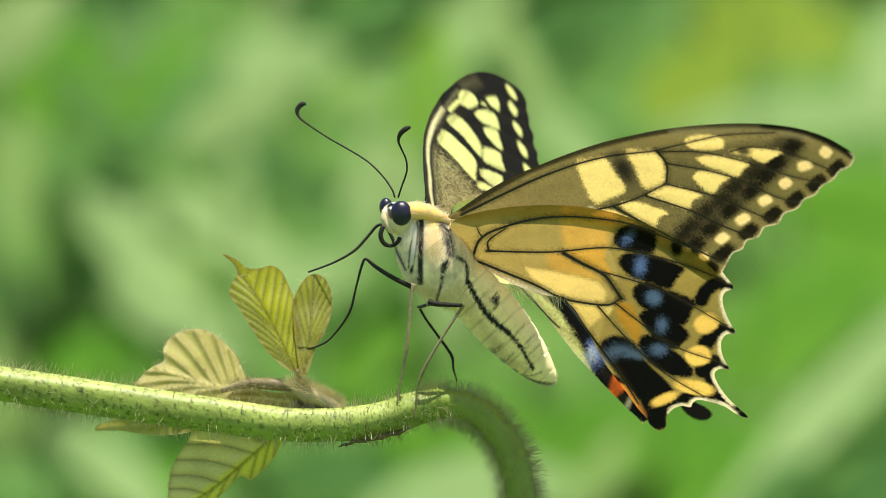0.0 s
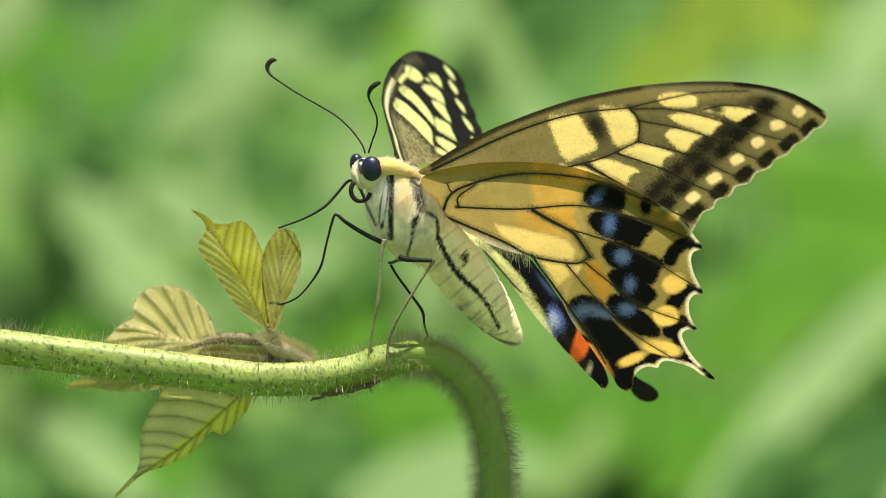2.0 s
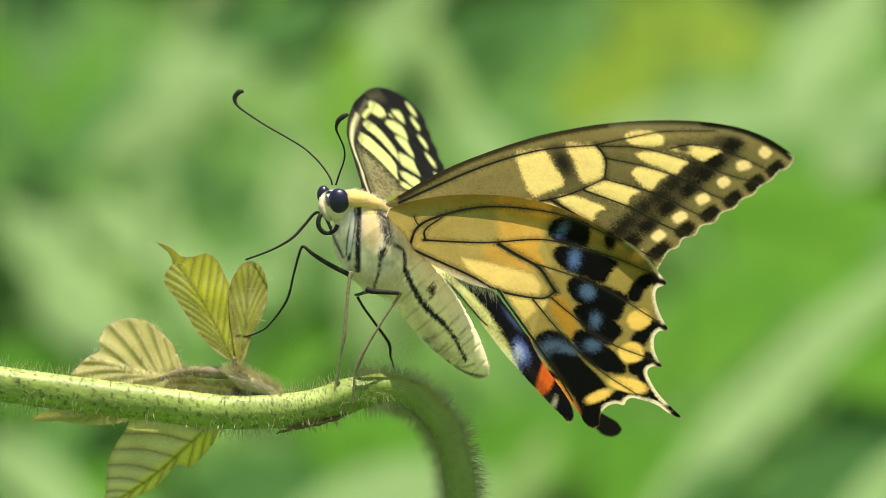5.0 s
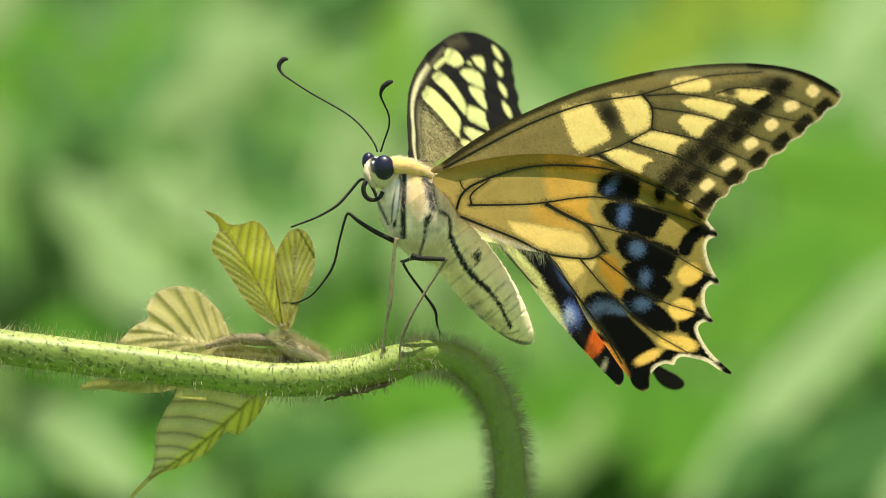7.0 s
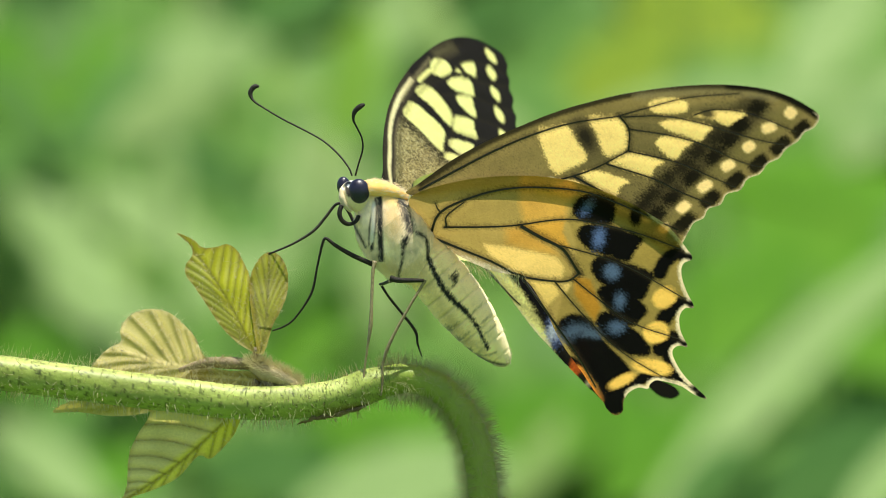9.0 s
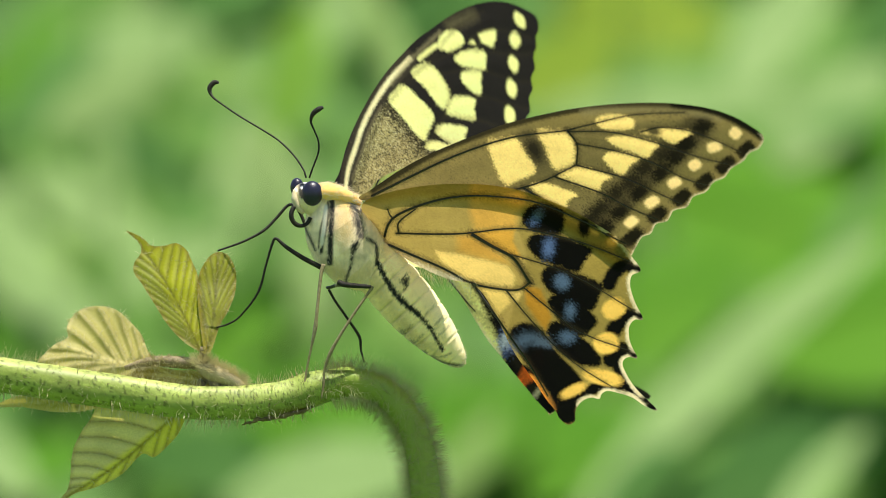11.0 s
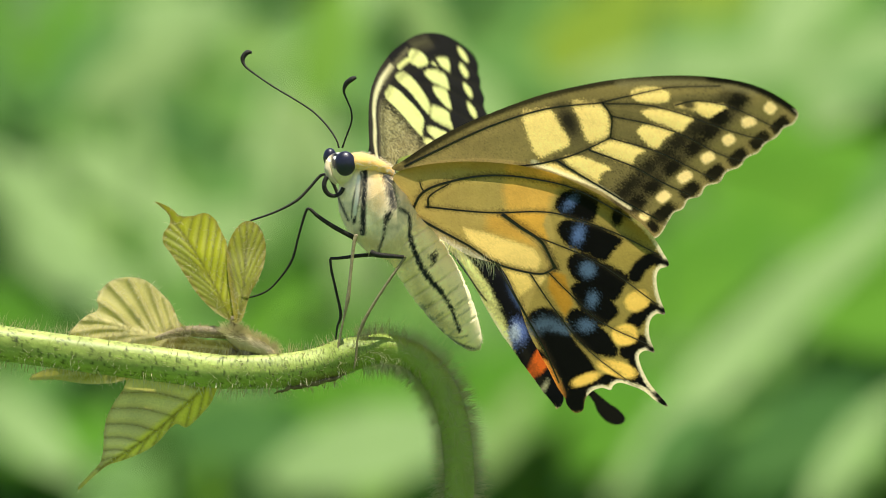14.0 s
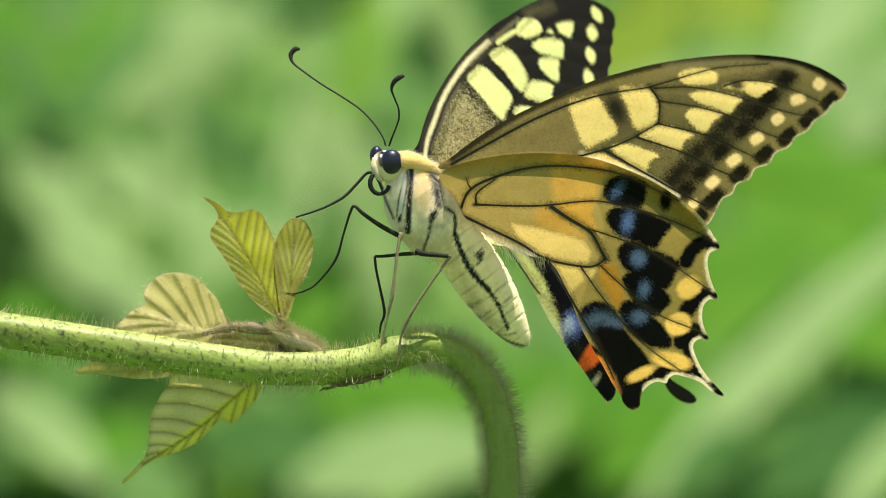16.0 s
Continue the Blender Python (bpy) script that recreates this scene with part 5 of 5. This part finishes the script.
    aa.lay(d_line(ad, [(762, 500), (772, 533), (790, 570), (817, 603)], 10), BLACK, 1.6, 2.4)
    aa.lay(d_line(ad, [(817, 603), (833, 630), (848, 672)], 6.5), BLACK, 1.6, 2.8)
    aa.lay(d_ellipse(ad, 805, 540, 5, 13, 12), rgb(30, 27, 24), 2, 3)
    aa.lay(d_ellipse(ad, 798, 537, 5, 2.5, -30), rgb(40, 36, 30), 2, 2)
    for x, y, w in ((790, 627, 1.0), (806, 648, 0.9), (836, 600, 0.7), (848, 622, 0.8), (855, 640, 0.7)):
        aa.lay(d_line(ad, [(x - 8, y + 5), (x, y), (x + 12, y - 9)], 3), rgb(90, 82, 62), 1.5, 2, w * 0.7)
    for x, y in ((783, 628), (798, 650)):
        aa.lay(d_ellipse(ad, x, y, 7, 4, 40), rgb(110, 102, 80), 2, 3, 0.8)
    aa.lay(d_ellipse(ad, 814, 672, 7, 5, 35), BLACK, 2, 1.5)
    aa.lay(d_line(ad, [(822, 680), (850, 697), (884, 708)], 6), rgb(40, 37, 32), 2, 1.6, 0.95)
    aa.lay(d_line(ad, [(826, 680), (846, 684), (862, 680)], 2.5), rgb(110, 100, 80), 1.5, 1.5, 0.7)
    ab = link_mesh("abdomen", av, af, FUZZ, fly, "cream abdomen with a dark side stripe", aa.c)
    fur("abdomen_fur", ab, av, af, (2, 5), (0.5, 0, -0.7), 1500, FUR, "short cream fur", 46)
    ab.location = waist
    moving["abdomen"] = (ab, waist)
    # legs: lengths follow thigh, shin and foot
    def leg(name, line, radii, material, label):
        return rod(name, [on_body(u, w, dd) for u, w, dd in line], [r * U for r in radii], material, fly, label, 8)
    leg("front_leg", [(664, 504, 0), (630, 486, -8), (600, 466, -14), (585, 453, -16), (578, 460, -14), (566, 500, -8), (552, 548, 0), (520, 590, 8), (498, 604, 12), (478, 610, 16)],
        [4.4, 4.2, 3.4, 2.6, 2.5, 2.0, 2.4, 1.7, 1.8, 1.2], CHITIN, "bent black front leg")
    leg("front_leg", [(640, 440, 40), (622, 400, 40), (606, 393, 40), (585, 415, 38), (562, 438, 34), (525, 458, 30), (480, 474, 24)],
        [3, 3, 2.6, 2.6, 2.6, 2, 1.6], CHITIN, "slim dark front leg")
    leg("middle_leg", [(668, 498, -12), (663, 520, -14), (657, 575, -14), (653, 612, -12), (645, 650, -8), (637, 690, -4), (634, 712, -6)],
        [4.4, 3.0, 2.7, 3.8, 2.0, 2.0, 1.4], PALE_LEG, "pale straw middle leg")
    leg("hind_thigh", [(694, 530, -14), (705, 534, -18), (725, 536, -22), (752, 538, -24)], [5.5, 5, 4.2, 3.4], CHITIN, "black thigh of the hind leg")
    leg("hind_leg", [(754, 537, -24), (752, 542, -23), (745, 552, -22), (722, 585, -22), (697, 624, -20), (680, 655, -16), (670, 684, -12), (668, 710, -10), (664, 736, -10)],
        [3.2, 3.3, 2.5, 2.4, 2.6, 3.4, 1.9, 2.2, 1.4], PALE_LEG, "pale straw hind leg")
    hip = on_body(700, 534, 40)
    thigh = rod("thigh", [on_body(*q) - hip for q in [(700, 534, 40), (672, 536, 40), (640, 540, 40), (621, 541, 40)]], [r * U for r in (3.6, 3.4, 2.8, 2.4)], CHITIN, fly, "dark thigh of the far middle leg", 8)
    thigh.location = hip
    knee = on_body(621, 541, 40)
    shin = rod("shin", [on_body(*q) - knee for q in [(621, 541, 40), (624, 565, 40), (632, 600, 40), (640, 640, 40), (634, 662, 40), (631, 686, 40)]], [r * U for r in (2.4, 2.3, 2.3, 2.8, 1.9, 1.3)], CHITIN, fly, "dark shin of the far middle leg", 8)
    shin.location = knee
    moving["thigh"], moving["shin"] = (thigh, hip), (shin, knee)
    for kind in ("forewing", "hindwing"):
        moving["near_" + kind] = wing(kind, False, fly)
        moving["far_" + kind] = wing(kind, True, fly)
    return fly, moving


FLY, MOVING = butterfly()


# ---- what moves ----
# seconds; root of the near wings (mm right, up), lean, turn of the abdomen (degrees)
FLY_ROWS = [
    (0, -4.83, 4.73, 2.5, 8.8), (0.5, -4.87, 4.25, 1.3, 7.3), (1, -4.93, 4.65, 2.5, 6.8),
    (1.5, -4.6, 4.33, 1.9, 5.1), (2, -4.54, 4.34, 1.8, 5.9), (2.5, -4.44, 4.23, 1.7, 5.8),
    (3, -4.57, 4.4, 1.8, 6.9), (3.5, -4.45, 4.48, 2.3, 6.3), (5.8, -4.44, 4.31, 1.3, 5.7),
    (6, -4.46, 4.22, 1.4, 5.5), (6.5, -4.35, 4.34, 1.5, 5.6), (7, -4.63, 4.42, 1.6, 5.3),
    (7.5, -4.27, 4.31, 1.5, 4.1), (8, -4.47, 4.35, 1.8, 4.9), (8.5, -4.39, 4.3, 1.7, 4.1),
    (8.7, -4.45, 4.67, 4.1, 2.5), (10.8, -4.41, 4.48, 1.6, 10.6), (11, -4.16, 4.46, 1.8, 9.9),
    (11.2, -4.73, 4.52, 1.2, 9.5), (11.3, -4.8, 4.2, 1.2, 8.9), (11.5, -2.51, 2.87, 0.4, -10.9),
    (11.7, -3.12, 3.15, 0.4, -6.3), (12, -2.51, 3.11, 0.3, -6.3), (12.5, -3.54, 3.84, 1.1, -0.5),
    (13, -4.09, 4.28, 1.2, 1.7), (13.5, -3.83, 3.95, 0.4, 0.7), (14, -3.57, 4.03, 0.7, 0.9),
    (14.5, -3.62, 3.94, 1.0, 0.0), (15, -3.74, 3.88, 0.8, 0.8), (15.5, -3.8, 4.0, 1.3, 2.6),
    (16, -3.86, 4.01, 0.5, 3.6),
]
# seconds; opening, sweep, twist (degrees) of each wing
NEAR_FORE = [
    (0, 44.7, -2.9, 4.4), (0.5, 41.5, -1.8, 3.3), (1, 41.4, -2.1, 3.6),
    (1.5, 45.2, -4.8, 1.5), (2, 44.4, -3.9, 3.4), (2.5, 43.3, -4.6, 4.8),
    (3, 44.3, -3.7, 5.5), (3.5, 43.0, -4.0, 3.6), (5.8, 46.1, -4.0, 2.6),
    (6, 45.8, -4.1, 3.0), (6.5, 46.2, -4.2, 2.9), (7, 42.1, -2.5, 2.5),
    (7.5, 45.9, -4.3, 2.8), (8, 44.2, -3.7, 2.6), (8.5, 44.2, -4.1, 2.6),
    (8.7, 43.0, -4.8, 0.8), (10.8, 41.5, -0.1, 2.7), (11, 44.2, -1.7, 2.3),
    (11.2, 41.5, -1.7, 2.6), (11.3, 41.9, -1.8, 2.5), (11.5, 45.2, -6.9, -5.0),
    (11.7, 44.7, -6.7, -4.3), (12, 44.0, -6.4, -3.3), (12.5, 44.9, -4.3, 0.4),
    (13, 39.1, -1.3, -0.2), (13.5, 43.1, -2.9, -0.0), (14, 43.8, -2.3, 0.4),
    (14.5, 45.0, -3.6, 0.1), (15, 44.4, -2.9, 0.1), (15.5, 44.8, -2.0, 0.5),
    (16, 40.6, 0.0, 0.1),
]
NEAR_HIND = [
    (0, 45.4, -1.4, 6.3), (0.5, 41.8, -0.9, 5.7), (1, 41.8, -1.2, 6.2),
    (1.5, 45.9, -2.8, 3.5), (2, 45.7, -2.0, 5.2), (2.5, 45.3, -2.2, 4.9),
    (3, 45.9, -1.9, 5.5), (3.5, 44.6, -1.7, 4.6), (5.8, 47.5, -0.6, 3.4),
    (6, 46.6, -1.7, 4.4), (6.5, 47.2, -1.5, 4.1), (7, 42.8, -0.2, 4.1),
    (7.5, 46.9, -1.9, 4.0), (8, 45.5, -1.3, 4.0), (8.5, 45.3, -1.8, 3.9),
    (8.7, 44.2, -2.5, 2.3), (10.8, 42.1, 2.9, 3.8), (11, 44.5, 1.2, 3.0),
    (11.2, 42.9, 0.8, 2.8), (11.3, 43.3, -0.0, 2.6), (11.5, 44.9, -8.9, -7.0),
    (11.7, 44.5, -8.9, -6.2), (12, 44.0, -8.9, -5.0), (12.5, 44.9, -6.8, -0.8),
    (13, 39.5, -3.3, -0.1), (13.5, 43.2, -4.3, -0.2), (14, 44.0, -3.5, 0.1),
    (14.5, 45.4, -4.2, -0.2), (15, 44.6, -3.5, 0.1), (15.5, 45.3, -2.3, 0.6),
    (16, 41.0, 0.1, 0.2),
]
FAR_FORE = [
    (0, -72.1, 4.8, -3.1), (0.5, -73.1, 3.4, -1.7), (1, -66.9, 4.2, -0.9),
    (1.5, -85.0, 5.0, -3.7), (2, -77.8, 5.1, -3.7), (2.5, -73.7, 4.5, -3.7),
    (3, -74.7, 4.6, -3.7), (3.5, -70.9, 4.1, -3.5), (5.8, -81.7, 5.2, -3.7),
    (6, -81.2, 5.4, -3.7), (6.5, -79.9, 5.5, -3.7), (7, -71.7, 3.8, -1.5),
    (7.5, -81.7, 5.5, -3.7), (8, -78.7, 5.0, -3.7), (8.5, -81.1, 5.4, -3.7),
    (8.7, -76.1, 4.0, -3.7), (10.8, -55.0, 3.5, -7.6), (11, -56.5, 3.5, -7.6),
    (11.2, -68.1, 3.3, -3.7), (11.3, -78.6, 3.4, -3.7), (11.4, -93.0, 2.0, -3.4),
    (11.5, -101.0, 2.0, -3.4), (11.7, -91.0, 6.4, -3.7), (12, -88.4, 1.5, -3.7),
    (12.5, -82.6, 4.3, -3.7), (13, -66.1, 2.0, -3.7), (13.5, -79.6, 4.8, -3.7),
    (14, -72.2, 3.1, -3.7), (14.5, -75.0, 2.6, -2.4), (15, -73.4, 3.2, -3.7),
    (15.5, -64.2, 2.4, -3.7), (16, -59.2, 1.3, -8.5),
]
FAR_HIND = [
    (0, -72.0, 12.6, 1.0), (0.5, -73.3, 12.4, 1.5), (1, -67.3, 12.1, 2.0),
    (1.5, -86.1, 11.8, 2.5), (2, -78.3, 11.9, 2.5), (2.5, -74.1, 11.9, 2.5),
    (3, -75.2, 12.0, 2.4), (3.5, -71.7, 12.1, 2.4), (5.8, -82.2, 11.7, 2.7),
    (6, -81.7, 11.7, 2.8), (6.5, -80.4, 11.6, 2.8), (7, -72.7, 11.5, 2.9),
    (7.5, -82.0, 11.3, 2.9), (8, -79.0, 11.1, 3.0), (8.5, -81.4, 10.9, 3.0),
    (8.7, -76.3, 10.8, 3.0), (10.8, -54.9, 10.0, 3.2), (11, -56.1, 9.9, 3.2),
    (11.2, -69.0, 10.0, 2.1), (11.3, -81.4, 10.1, 1.6), (11.4, -91.9, 8.3, 7.5),
    (11.5, -93.7, 6.4, 13.4), (11.7, -88.5, 5.2, 12.7), (12, -86.5, 3.2, 11.6),
    (12.5, -79.3, 6.7, 8.4), (13, -64.8, 7.0, 7.8), (13.5, -78.5, 7.4, 7.3),
    (14, -71.5, 7.7, 6.7), (14.5, -74.3, 8.1, 6.1), (15, -73.5, 8.0, 6.1),
    (15.5, -64.6, 8.0, 6.0), (16, -61.0, 8.0, 6.0),
]
# seconds; thigh's swing about the upright, knee (drawing), shin's lean: the far middle leg feels for a new foothold (degrees)
LEG_ROWS = [(0, -70, 676, 543, 22), (11.2, -70, 676, 543, 22), (11.5, -60, 670, 552, 0), (11.7, -45, 655, 552, 8),
            (12.0, -25, 644, 550, 10), (12.3, -4, 625, 543, 2), (12.5, 0, 621, 541, 0), (16, 0, 621, 541, 0)]


def motions():
    walk(FLY, [(t, pose(x / 1000, 0, H + z / 1000, 0, -lean, 0)) for t, x, z, lean, _ in FLY_ROWS])
    walk(MOVING["near_forewing"], [(t, wing_pose(a, s, w)) for t, a, s, w in NEAR_FORE])
    walk(MOVING["near_hindwing"], [(t, wing_pose(a, s, w)) for t, a, s, w in NEAR_HIND])
    walk(MOVING["far_forewing"], [(t, wing_pose(a, s, w, FAR_ROOT)) for t, a, s, w in FAR_FORE])
    walk(MOVING["far_hindwing"], [(t, wing_pose(a, s, w, FAR_ROOT)) for t, a, s, w in FAR_HIND])
    ab, waist = MOVING["abdomen"]
    walk(ab, [(t, pose(*waist, 0, -turn, 0)) for t, _, _, _, turn in FLY_ROWS])
    (thigh, hip), (shin, knee) = MOVING["thigh"], MOVING["shin"]
    walk(thigh, [(t, pose(*hip, 0, 0, a)) for t, a, *_ in LEG_ROWS])
    walk(shin, [(t, pose(*on_body(u, v, 40 + 74 * math.sin(radians(-a))), 0, -lean, 0)) for t, a, u, v, lean in LEG_ROWS])


motions()
